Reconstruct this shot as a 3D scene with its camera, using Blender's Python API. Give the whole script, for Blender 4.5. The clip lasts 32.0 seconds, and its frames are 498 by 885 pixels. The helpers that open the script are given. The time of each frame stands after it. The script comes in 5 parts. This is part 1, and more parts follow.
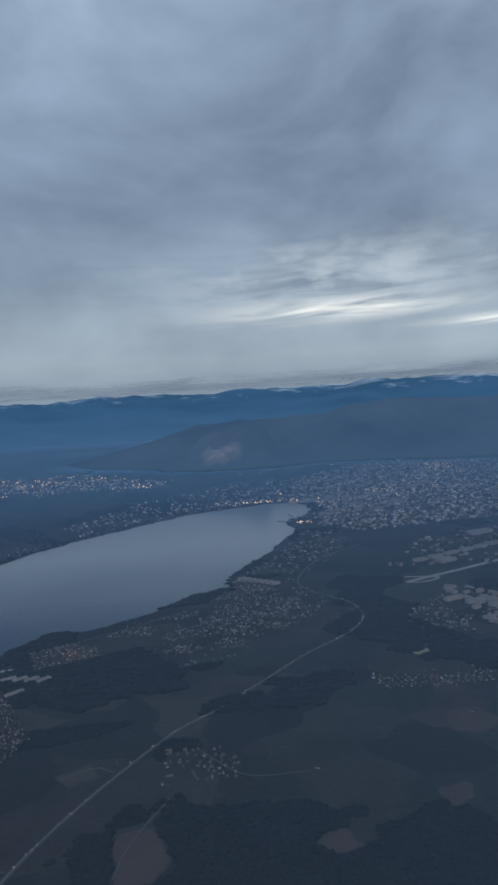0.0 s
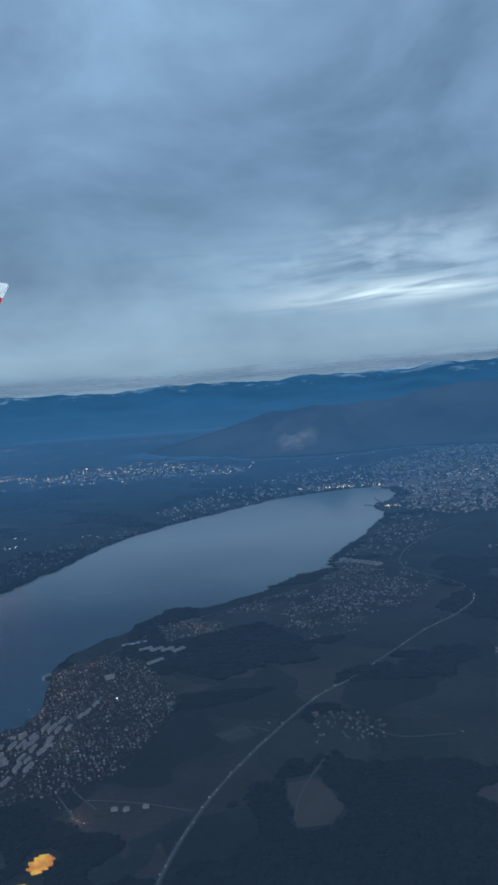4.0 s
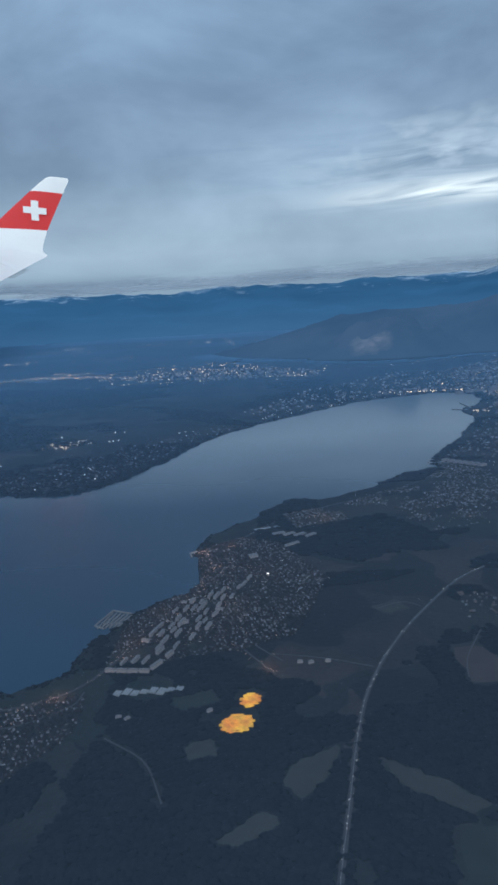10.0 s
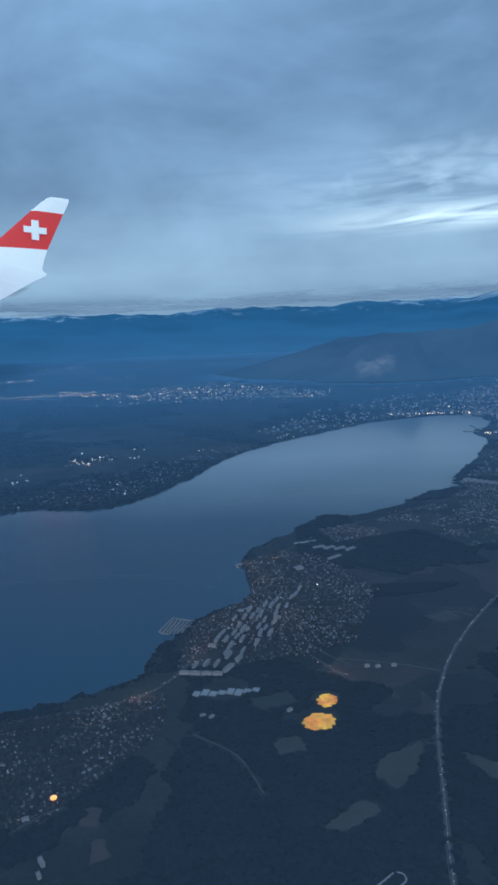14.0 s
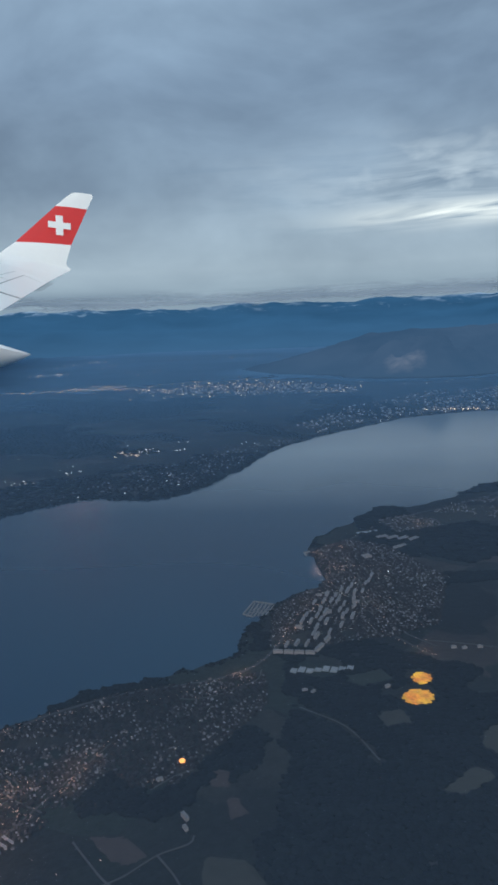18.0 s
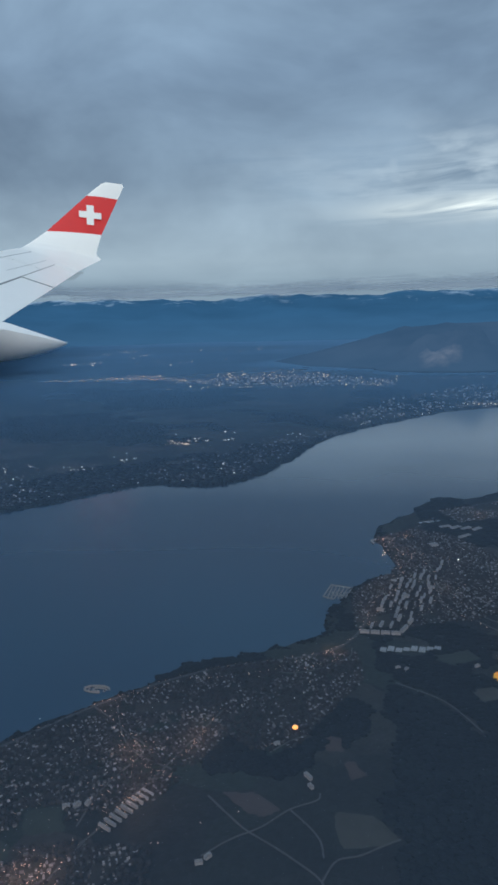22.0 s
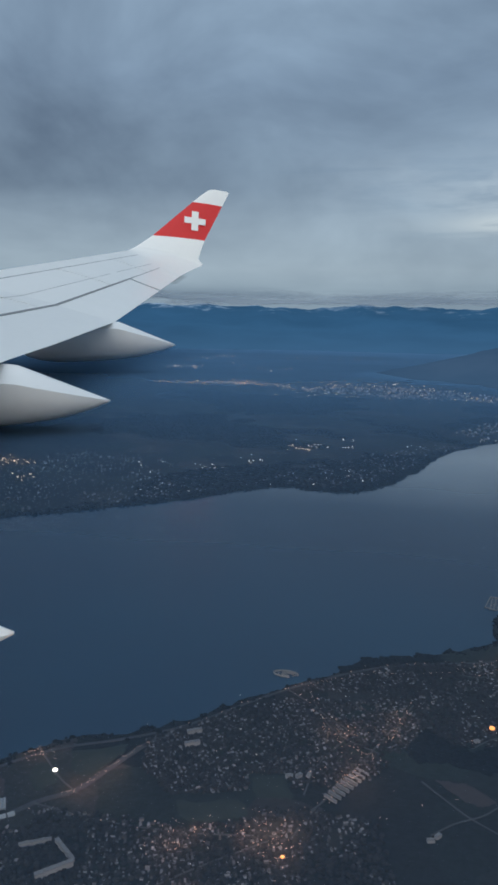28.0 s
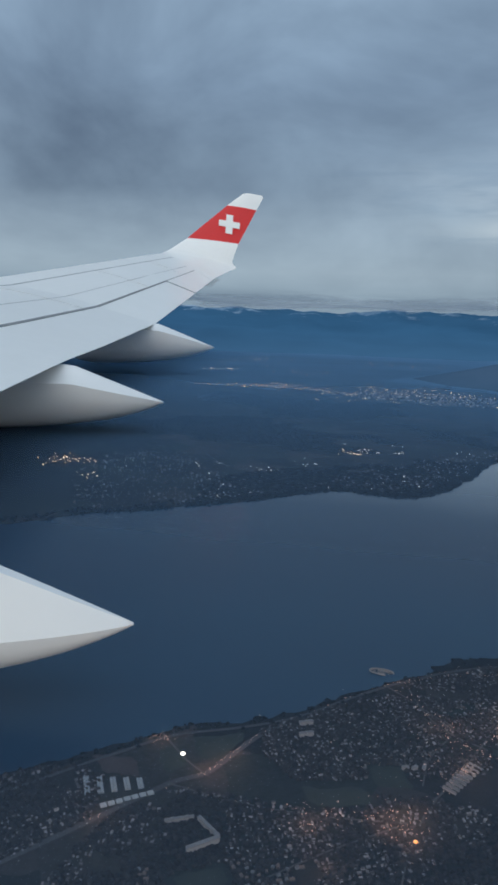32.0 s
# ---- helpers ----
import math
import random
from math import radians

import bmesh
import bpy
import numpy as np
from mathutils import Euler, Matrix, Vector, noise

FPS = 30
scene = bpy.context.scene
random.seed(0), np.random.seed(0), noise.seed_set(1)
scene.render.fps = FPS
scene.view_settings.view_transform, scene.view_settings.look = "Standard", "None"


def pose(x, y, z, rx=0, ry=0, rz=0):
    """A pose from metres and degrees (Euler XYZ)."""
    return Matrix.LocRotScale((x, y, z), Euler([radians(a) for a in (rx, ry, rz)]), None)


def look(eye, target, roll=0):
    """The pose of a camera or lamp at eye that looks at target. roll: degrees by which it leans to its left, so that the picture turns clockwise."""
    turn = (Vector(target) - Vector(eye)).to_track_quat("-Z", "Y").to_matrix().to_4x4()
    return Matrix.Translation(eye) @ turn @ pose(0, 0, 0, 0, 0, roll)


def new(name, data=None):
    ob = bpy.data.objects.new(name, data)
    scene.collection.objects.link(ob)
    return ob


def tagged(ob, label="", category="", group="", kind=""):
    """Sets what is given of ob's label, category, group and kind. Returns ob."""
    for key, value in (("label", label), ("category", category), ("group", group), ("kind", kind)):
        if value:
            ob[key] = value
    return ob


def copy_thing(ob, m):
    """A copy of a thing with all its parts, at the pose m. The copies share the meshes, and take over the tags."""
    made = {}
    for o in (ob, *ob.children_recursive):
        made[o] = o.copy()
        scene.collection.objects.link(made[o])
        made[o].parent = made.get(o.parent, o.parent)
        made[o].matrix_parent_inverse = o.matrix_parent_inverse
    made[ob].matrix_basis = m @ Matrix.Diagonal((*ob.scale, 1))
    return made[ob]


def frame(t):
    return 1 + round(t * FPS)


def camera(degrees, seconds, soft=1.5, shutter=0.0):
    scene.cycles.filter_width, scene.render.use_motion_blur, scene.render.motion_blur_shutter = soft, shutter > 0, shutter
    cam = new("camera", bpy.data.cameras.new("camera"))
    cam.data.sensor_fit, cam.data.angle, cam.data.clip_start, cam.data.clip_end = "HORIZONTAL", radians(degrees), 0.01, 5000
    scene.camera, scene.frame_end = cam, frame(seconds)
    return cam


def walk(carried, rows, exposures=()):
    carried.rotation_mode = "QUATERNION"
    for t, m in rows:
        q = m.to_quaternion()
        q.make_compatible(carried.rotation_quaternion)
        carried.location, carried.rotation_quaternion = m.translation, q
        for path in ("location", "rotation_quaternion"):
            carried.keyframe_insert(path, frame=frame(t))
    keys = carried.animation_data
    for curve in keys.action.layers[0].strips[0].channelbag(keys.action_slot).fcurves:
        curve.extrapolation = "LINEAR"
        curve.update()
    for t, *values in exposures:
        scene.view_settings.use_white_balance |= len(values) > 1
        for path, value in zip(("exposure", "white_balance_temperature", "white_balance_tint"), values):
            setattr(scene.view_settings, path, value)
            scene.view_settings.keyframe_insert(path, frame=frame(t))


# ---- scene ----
cam = camera(38.9, 32.0, soft=3.0)
PATH = [
    (0, (-1.321, -0.483, 4.053), (-1.177, 1.511, 3.982), -3.4),
    (0.5, (-1.439, -0.561, 4.075), (-1.268, 1.43, 4.0), -3.6),
    (1, (-1.57, -0.625, 4.07), (-1.357, 1.362, 3.99), -3.5),
    (1.5, (-1.7, -0.695, 4.079), (-1.471, 1.29, 3.992), -3.6),
    (2, (-1.825, -0.768, 4.098), (-1.587, 1.216, 4.002), -3.7),
    (2.5, (-1.955, -0.826, 4.091), (-1.707, 1.156, 3.988), -3.7),
    (3, (-2.086, -0.872, 4.111), (-1.856, 1.112, 4.002), -3.8),
    (3.5, (-2.233, -0.966, 4.119), (-2.171, 1.03, 4.024), -4.1),
    (4, (-2.36, -1.049, 4.124), (-2.391, 0.948, 4.026), -4.3),
    (4.5, (-2.473, -1.073, 4.126), (-2.573, 0.916, 3.945), -4.0),
    (6.5, (-3.014, -1.259, 4.13), (-3.211, 0.703, 3.793), -2.0),
    (7, (-3.138, -1.327, 4.127), (-3.345, 0.629, 3.769), -1.9),
    (7.5, (-3.268, -1.384, 4.134), (-3.479, 0.566, 3.745), -1.7),
    (8, (-3.392, -1.446, 4.131), (-3.611, 0.499, 3.719), -1.8),
    (8.5, (-3.519, -1.478, 4.115), (-3.734, 0.469, 3.711), -2.3),
    (9, (-3.634, -1.543, 4.114), (-3.84, 0.408, 3.722), -2.7),
    (9.5, (-3.742, -1.624, 4.136), (-3.939, 0.33, 3.763), -3.3),
    (10, (-3.862, -1.684, 4.142), (-4.049, 0.274, 3.785), -3.4),
    (10.5, (-3.987, -1.749, 4.145), (-4.163, 0.213, 3.796), -3.2),
    (11, (-4.103, -1.817, 4.152), (-4.268, 0.148, 3.815), -3.2),
    (11.5, (-4.241, -1.869, 4.146), (-4.404, 0.099, 3.828), -3.1),
    (12, (-4.352, -1.961, 4.161), (-4.51, 0.008, 3.853), -3.0),
    (12.5, (-4.471, -2.023, 4.157), (-4.625, -0.052, 3.855), -2.9),
    (13, (-4.605, -2.076, 4.154), (-4.756, -0.105, 3.853), -2.7),
    (13.5, (-4.725, -2.164, 4.173), (-4.877, -0.193, 3.872), -2.5),
    (14, (-4.835, -2.229, 4.177), (-4.992, -0.258, 3.877), -2.5),
    (14.5, (-4.96, -2.291, 4.186), (-5.119, -0.321, 3.881), -2.4),
    (16.5, (-5.423, -2.583, 4.222), (-5.599, -0.615, 3.911), -2.4),
    (17, (-5.574, -2.609, 4.195), (-5.755, -0.641, 3.883), -2.2),
    (17.5, (-5.668, -2.675, 4.208), (-5.862, -0.709, 3.897), -2.3),
    (18, (-5.799, -2.732, 4.204), (-6.001, -0.766, 3.893), -2.3),
    (18.5, (-5.923, -2.813, 4.221), (-6.131, -0.848, 3.909), -2.2),
    (19, (-6.031, -2.882, 4.229), (-6.249, -0.919, 3.914), -2.2),
    (19.5, (-6.162, -2.936, 4.222), (-6.388, -0.974, 3.904), -2.2),
    (20, (-6.286, -2.997, 4.223), (-6.524, -1.038, 3.903), -2.0),
    (20.5, (-6.387, -3.069, 4.226), (-6.639, -1.111, 3.906), -2.1),
    (21, (-6.497, -3.134, 4.239), (-6.755, -1.178, 3.91), -2.0),
    (21.5, (-6.628, -3.214, 4.252), (-6.881, -1.258, 3.921), -1.5),
    (22, (-6.732, -3.274, 4.254), (-6.991, -1.319, 3.922), -1.5),
    (22.5, (-6.854, -3.326, 4.246), (-7.12, -1.373, 3.912), -1.4),
    (23, (-6.969, -3.411, 4.263), (-7.26, -1.461, 3.929), -1.5),
    (23.5, (-7.093, -3.452, 4.241), (-7.415, -1.506, 3.91), -1.7),
    (24, (-7.213, -3.506, 4.241), (-7.559, -1.565, 3.91), -1.8),
    (24.5, (-7.318, -3.595, 4.265), (-7.69, -1.658, 3.934), -1.9),
    (25, (-7.451, -3.642, 4.249), (-7.851, -1.711, 3.92), -1.6),
    (25.5, (-7.555, -3.705, 4.259), (-7.996, -1.782, 3.932), -1.3),
    (26, (-7.649, -3.774, 4.262), (-8.12, -1.856, 3.946), -1.1),
    (26.5, (-7.773, -3.827, 4.253), (-8.254, -1.911, 3.94), -0.5),
    (28.5, (-8.207, -4.086, 4.262), (-8.696, -2.171, 3.956), 1.6),
    (29, (-8.329, -4.189, 4.283), (-8.83, -2.277, 3.98), 2.1),
    (29.5, (-8.447, -4.22, 4.259), (-8.955, -2.31, 3.953), 2.1),
    (30, (-8.552, -4.299, 4.269), (-9.061, -2.389, 3.964), 2.0),
    (30.5, (-8.646, -4.375, 4.287), (-9.159, -2.466, 3.986), 1.8),
    (31, (-8.766, -4.45, 4.289), (-9.288, -2.542, 3.989), 1.9),
    (31.5, (-8.879, -4.524, 4.293), (-9.418, -2.621, 3.996), 1.9),
    (32, (-8.989, -4.604, 4.305), (-9.538, -2.705, 4.001), 2.0),
]
walk(cam, [(t, look(eye, target, roll)) for t, eye, target, roll in PATH],
     [(0.0, 0.27, 6720, 14), (3.0, 0.27, 6560, 12), (4.1, 0.29, 5600, 4), (4.5, 0.35, 6100, 8), (6.5, 0.44, 5350, 2), (7.0, 0.50, 6700, 12), (8.0, 0.50, 6750, 13), (9.0, 0.49, 6120, 9), (10.0, 0.48, 6050, 9), (12.0, 0.46, 6400, 7), (13.0, 0.44, 5650, 2), (14.0, 0.44, 5300, 3), (14.5, 0.44, 5180, 2), (16.5, 0.41, 6450, 8), (19.0, 0.40, 6480, 9), (23.0, 0.36, 6350, 8), (24.0, 0.34, 6600, 9), (25.0, 0.32, 6250, 8), (26.0, 0.29, 6650, 10), (28.5, 0.26, 6500, 10), (30.0, 0.26, 6150, 6), (32.0, 0.26, 6480, 10)])


# ---- helpers of this scene ----
def mesh_of(name, verts, faces, mats, index=None, smooth=False):
    """A mesh from vertices and faces; faces may be arrays of quads and of triangles, one after the other."""
    me = bpy.data.meshes.new(name)
    verts = np.asarray(verts, dtype=np.float32)
    if isinstance(faces, tuple):
        blocks = [np.asarray(b, dtype=np.int32) for b in faces if len(b)]
    else:
        blocks = [np.asarray([f for f in faces if len(f) == k], dtype=np.int32) for k in (4, 3) if any(len(f) == k for f in faces)]
    loops = np.concatenate([b.ravel() for b in blocks])
    sizes = np.concatenate([np.full(len(b), b.shape[1], dtype=np.int32) for b in blocks])
    me.vertices.add(len(verts))
    me.vertices.foreach_set("co", verts.ravel())
    me.loops.add(len(loops))
    me.loops.foreach_set("vertex_index", loops)
    me.polygons.add(len(sizes))
    me.polygons.foreach_set("loop_start", np.concatenate([[0], np.cumsum(sizes)[:-1]]).astype(np.int32))
    me.polygons.foreach_set("loop_total", sizes)
    for m in mats:
        me.materials.append(m)
    if index is not None:
        me.polygons.foreach_set("material_index", np.asarray(index, dtype=np.int32))
    me.polygons.foreach_set("use_smooth", np.full(len(sizes), smooth))
    me.update(calc_edges=True)
    me.validate()
    return me


def part(name, bm, material, parent, label="", smooth=False):
    me = bpy.data.meshes.new(name)
    bmesh.ops.recalc_face_normals(bm, faces=bm.faces[:])
    bm.to_mesh(me)
    bm.free()
    me.materials.append(material)
    if smooth:
        me.polygons.foreach_set("use_smooth", np.ones(len(me.polygons), dtype=bool))
    ob = new(name, me)
    ob.parent = parent
    if label:
        ob["label"] = label
    return ob


def smoothstep(a, b, x):
    k = np.clip((x - a) / (b - a), 0, 1)
    return k * k * (3 - 2 * k)


def spline(points, n):
    """Catmull-Rom through plan points, n pieces a stretch."""
    p = [np.array(q, float) for q in points]
    p = [2 * p[0] - p[1]] + p + [2 * p[-1] - p[-2]]
    out = []
    for a, b, c, d in zip(p, p[1:], p[2:], p[3:]):
        for k in range(n):
            u = k / n
            out.append(0.5 * (2 * b + (c - a) * u + (2 * a - 5 * b + 4 * c - d) * u * u + (3 * b - a - 3 * c + d) * u ** 3))
    out.append(p[-2])
    return np.array(out)


def inside(poly, x, y):
    hit = np.zeros(np.shape(x), bool)
    for (x0, y0), (x1, y1) in zip(poly, np.roll(poly, -1, axis=0)):
        cross = (y0 > y) != (y1 > y)
        hit ^= cross & (x < (x1 - x0) * (y - y0) / ((y1 - y0) if y1 != y0 else 1e-9) + x0)
    return hit


def edge_distance(poly, x, y):
    best = np.full(np.shape(x), 1e9)
    for (x0, y0), (x1, y1) in zip(poly, np.roll(poly, -1, axis=0)):
        dx, dy = x1 - x0, y1 - y0
        k = np.clip(((x - x0) * dx + (y - y0) * dy) / max(dx * dx + dy * dy, 1e-9), 0, 1)
        best = np.minimum(best, (x - x0 - k * dx) ** 2 + (y - y0 - k * dy) ** 2)
    return np.sqrt(best)


def value_noise(x, y, seed=0):
    """Smooth value noise in the plan, 0 to 1."""
    xi, yi = np.floor(x).astype(np.int64), np.floor(y).astype(np.int64)
    u, v = x - xi, y - yi
    u, v = u * u * (3 - 2 * u), v * v * (3 - 2 * v)

    def h(a, b):
        n = (a * 374761393 + b * 668265263 + seed * 982451653) & 0x7FFFFFFF
        n = ((n ^ (n >> 13)) * 1274126177) & 0x7FFFFFFF
        return ((n ^ (n >> 16)) & 0xFFFF) / 65535.0
    return (h(xi, yi) * (1 - u) + h(xi + 1, yi) * u) * (1 - v) + (h(xi, yi + 1) * (1 - u) + h(xi + 1, yi + 1) * u) * v


def fbm(x, y, seed=0, octaves=4):
    return sum(value_noise(x * 2 ** k, y * 2 ** k, seed + k) * 0.5 ** (k + 1) for k in range(octaves)) / (1 - 0.5 ** octaves)


# ---- world: an overcast winter evening ----
SUN_EL, SUN_AZ = 18.0, 165.0
world = bpy.data.worlds.new("world")
scene.world = world
world.use_nodes = True
wt = world.node_tree
wt.nodes.clear()


class Net:
    """Short hand for node trees."""
    def __init__(self, tree):
        self.t = tree

    def n(self, kind, **kw):
        node = self.t.nodes.new(kind)
        for k, v in kw.items():
            if k == "op":
                node.operation = v
            elif k == "blend":
                node.data_type, node.blend_type = "RGBA", v
            elif k == "sky":
                node.sky_type = v
            elif k == "feature":
                node.feature = v
        return node

    def put(self, sock, v):
        if isinstance(v, bpy.types.NodeSocket):
            self.t.links.new(v, sock)
        elif v is not None:
            sock.default_value = v

    def math(self, op, a, b=0.0, c=None, clamp=False):
        node = self.n("ShaderNodeMath", op=op)
        node.use_clamp = clamp
        self.put(node.inputs[0], a)
        self.put(node.inputs[1], b)
        if c is not None:
            self.put(node.inputs[2], c)
        return node.outputs[0]

    def noise(self, vec, scale, detail=4.0, rough=0.55, distort=0.0):
        node = self.n("ShaderNodeTexNoise")
        self.put(node.inputs["Vector"], vec)
        node.inputs["Scale"].default_value = scale
        node.inputs["Detail"].default_value = detail
        node.inputs["Roughness"].default_value = rough
        node.inputs["Distortion"].default_value = distort
        return node.outputs["Fac"]

    def ramp(self, fac, stops):
        node = self.n("ShaderNodeValToRGB")
        self.put(node.inputs[0], fac)
        els = node.color_ramp.elements
        while len(els) < len(stops):
            els.new(0.5)
        for e, (p, c) in zip(els, stops):
            e.position = p
            e.color = (*c, 1) if not isinstance(c, (int, float)) else (c, c, c, 1)
        return node.outputs[0]

    def mix(self, fac, a, b, blend="MIX"):
        node = self.n("ShaderNodeMix", blend=blend)
        self.put(node.inputs[0], fac)
        for sock, v in ((node.inputs[6], a), (node.inputs[7], b)):
            self.put(sock, v if isinstance(v, bpy.types.NodeSocket) else (*v, 1))
        return node.outputs[2]

    def combine(self, x, y, z):
        node = self.n("ShaderNodeCombineXYZ")
        for s, v in zip(node.inputs, (x, y, z)):
            self.put(s, v)
        return node.outputs[0]

    def bell(self, v, centre, width):
        d = self.math("DIVIDE", self.math("SUBTRACT", v, centre), width)
        return self.math("POWER", 2.718, self.math("MULTIPLY", self.math("MULTIPLY", d, d), -1.0))


w = Net(wt)
coord = w.n("ShaderNodeTexCoord").outputs["Generated"]
sep = w.n("ShaderNodeSeparateXYZ")
wt.links.new(coord, sep.inputs[0])
dx, dy, dz = sep.outputs
el = w.math("MULTIPLY", w.math("ARCSINE", dz), 57.2958)
az = w.math("MULTIPLY", w.math("ARCTAN2", w.math("MULTIPLY", dx, -1.0), dy), 57.2958)
low = w.math("ADD", w.math("MAXIMUM", dz, 0.0), 0.15)
flat = w.combine(w.math("DIVIDE", dx, low), w.math("DIVIDE", dy, low), 0.0)
big = w.noise(flat, 0.55, 4.0, 0.5, 0.3)
small = w.noise(flat, 1.5, 3.5, 0.5, 0.3)
tall = w.math("MULTIPLY", el, 1 / 90.0, clamp=True)
base = w.ramp(tall, [(0.0, (0.15, 0.205, 0.275)), (0.03, (0.21, 0.265, 0.335)), (0.055, (0.275, 0.33, 0.40)), (0.085, (0.245, 0.30, 0.375)), (0.12, (0.165, 0.215, 0.292)),
                     (0.2, (0.150, 0.202, 0.289)), (0.33, (0.212, 0.280, 0.382)), (0.5, (0.45, 0.54, 0.68)), (1.0, (0.72, 0.82, 0.97))])
lump_co = w.combine(dx, dy, w.math("MULTIPLY", dz, 1.7))
lump = w.noise(lump_co, 3.7, 5.0, 0.54, 0.3)
shade = w.math("ADD", w.math("MULTIPLY", w.math("SUBTRACT", big, 0.5), 2.1), w.math("MULTIPLY", w.math("SUBTRACT", small, 0.5), 1.1))
shade = w.math("ADD", w.math("MULTIPLY", shade, 0.34), w.math("MULTIPLY", w.math("SUBTRACT", lump, 0.5), 2.3))
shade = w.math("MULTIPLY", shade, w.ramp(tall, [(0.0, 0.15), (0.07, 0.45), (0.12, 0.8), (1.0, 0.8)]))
cloud = w.mix(1.0, base, w.combine(*[w.math("ADD", 1.0, w.math("MULTIPLY", shade, k)) for k in (0.95, 0.9, 0.8)]), "MULTIPLY")
# the torn gap through which the low light comes
streak_co = w.combine(w.math("MULTIPLY", az, 0.09), w.math("ADD", w.math("MULTIPLY", el, 0.75), w.math("MULTIPLY", az, 0.03)), 3.7)
torn = w.ramp(w.noise(streak_co, 1.0, 4.0, 0.52, 0.5), [(0.34, 0.0), (0.52, 1.0)])
gap = w.math("ADD", w.math("MULTIPLY", w.bell(el, 8.2, 0.72), w.bell(az, -12.0, 7.5)), w.math("MULTIPLY", w.bell(el, 6.5, 0.35), w.bell(az, -26.0, 6.0)))
gap = w.math("MULTIPLY", gap, torn)
wide = w.math("MULTIPLY", w.math("MULTIPLY", w.bell(el, 10.5, 2.4), w.bell(az, -11.0, 14.0)), torn)
cloud = w.mix(w.math("MULTIPLY", wide, 0.55), cloud, (0.42, 0.48, 0.56))
cloud = w.mix(w.math("MULTIPLY", gap, 1.0, clamp=True), cloud, (0.84, 0.84, 0.82))
puff_co = w.combine(w.math("MULTIPLY", az, 0.15), w.math("MULTIPLY", el, 0.36), 5.3)
puff = w.ramp(w.noise(puff_co, 1.6, 3.5, 0.52, 0.3), [(0.46, 0.0), (0.64, 1.0)])
puff = w.math("MULTIPLY", puff, w.math("MULTIPLY", w.bell(el, 10.8, 2.6), w.bell(az, -12.0, 11.0)))
cloud = w.mix(w.math("MULTIPLY", puff, 0.6), cloud, (0.46, 0.51, 0.58))
# thinner cloud with the low sun behind it, opposite the lake
glow = w.math("MULTIPLY", w.bell(el, 14.0, 13.0), w.bell(w.math("SUBTRACT", 180.0, w.math("ABSOLUTE", az)), 0.0, 62.0))
cloud = w.mix(w.math("MULTIPLY", glow, 0.85), cloud, (1.35, 1.30, 1.25))
# the far bank of stratus that lies on the ranges
bank_co = w.combine(w.math("MULTIPLY", az, 0.06), w.math("MULTIPLY", el, 0.8), 9.1)
bank = w.math("MULTIPLY", w.bell(el, 2.75, 0.7), w.ramp(w.noise(bank_co, 1.3, 5.0, 0.6), [(0.36, 0.0), (0.54, 1.0)]))
cloud = w.mix(w.math("MULTIPLY", bank, 0.85), cloud, (0.135, 0.18, 0.245))
sky = w.n("ShaderNodeTexSky", sky="NISHITA")
sky.sun_disc = False
sky.sun_elevation, sky.sun_rotation = radians(SUN_EL), radians(-SUN_AZ)
clear = w.mix(1.0, sky.outputs[0], (0.08, 0.08, 0.08), "MULTIPLY")
both = w.mix(1.0, w.mix(0.03, cloud, clear), (0.985, 1.058, 1.05), "MULTIPLY")
bg = w.n("ShaderNodeBackground")
wt.links.new(both, bg.inputs[0])
bg.inputs[1].default_value = 1.0
wt.links.new(bg.outputs[0], w.n("ShaderNodeOutputWorld").inputs[0])

sun = new("sun", bpy.data.lights.new("sun", "SUN"))
sun.data.energy, sun.data.angle, sun.data.color = 0.55, radians(40), (1.0, 0.93, 0.84)
sun.matrix_world = look((0, 0, 50), Vector((-0.25, 0.92, 49.69)), 0)


# ---- materials ----
def material(name):
    m = bpy.data.materials.new(name)
    m.use_nodes = True
    net = Net(m.node_tree)
    return m, net, m.node_tree.nodes["Principled BSDF"]


def place(net):
    return net.n("ShaderNodeNewGeometry").outputs["Position"]


def bump(net, bsdf, height, strength, distance):
    node = net.n("ShaderNodeBump")
    node.inputs["Strength"].default_value, node.inputs["Distance"].default_value = strength, distance
    net.put(node.inputs["Height"], height)
    net.put(bsdf.inputs["Normal"], node.outputs[0])


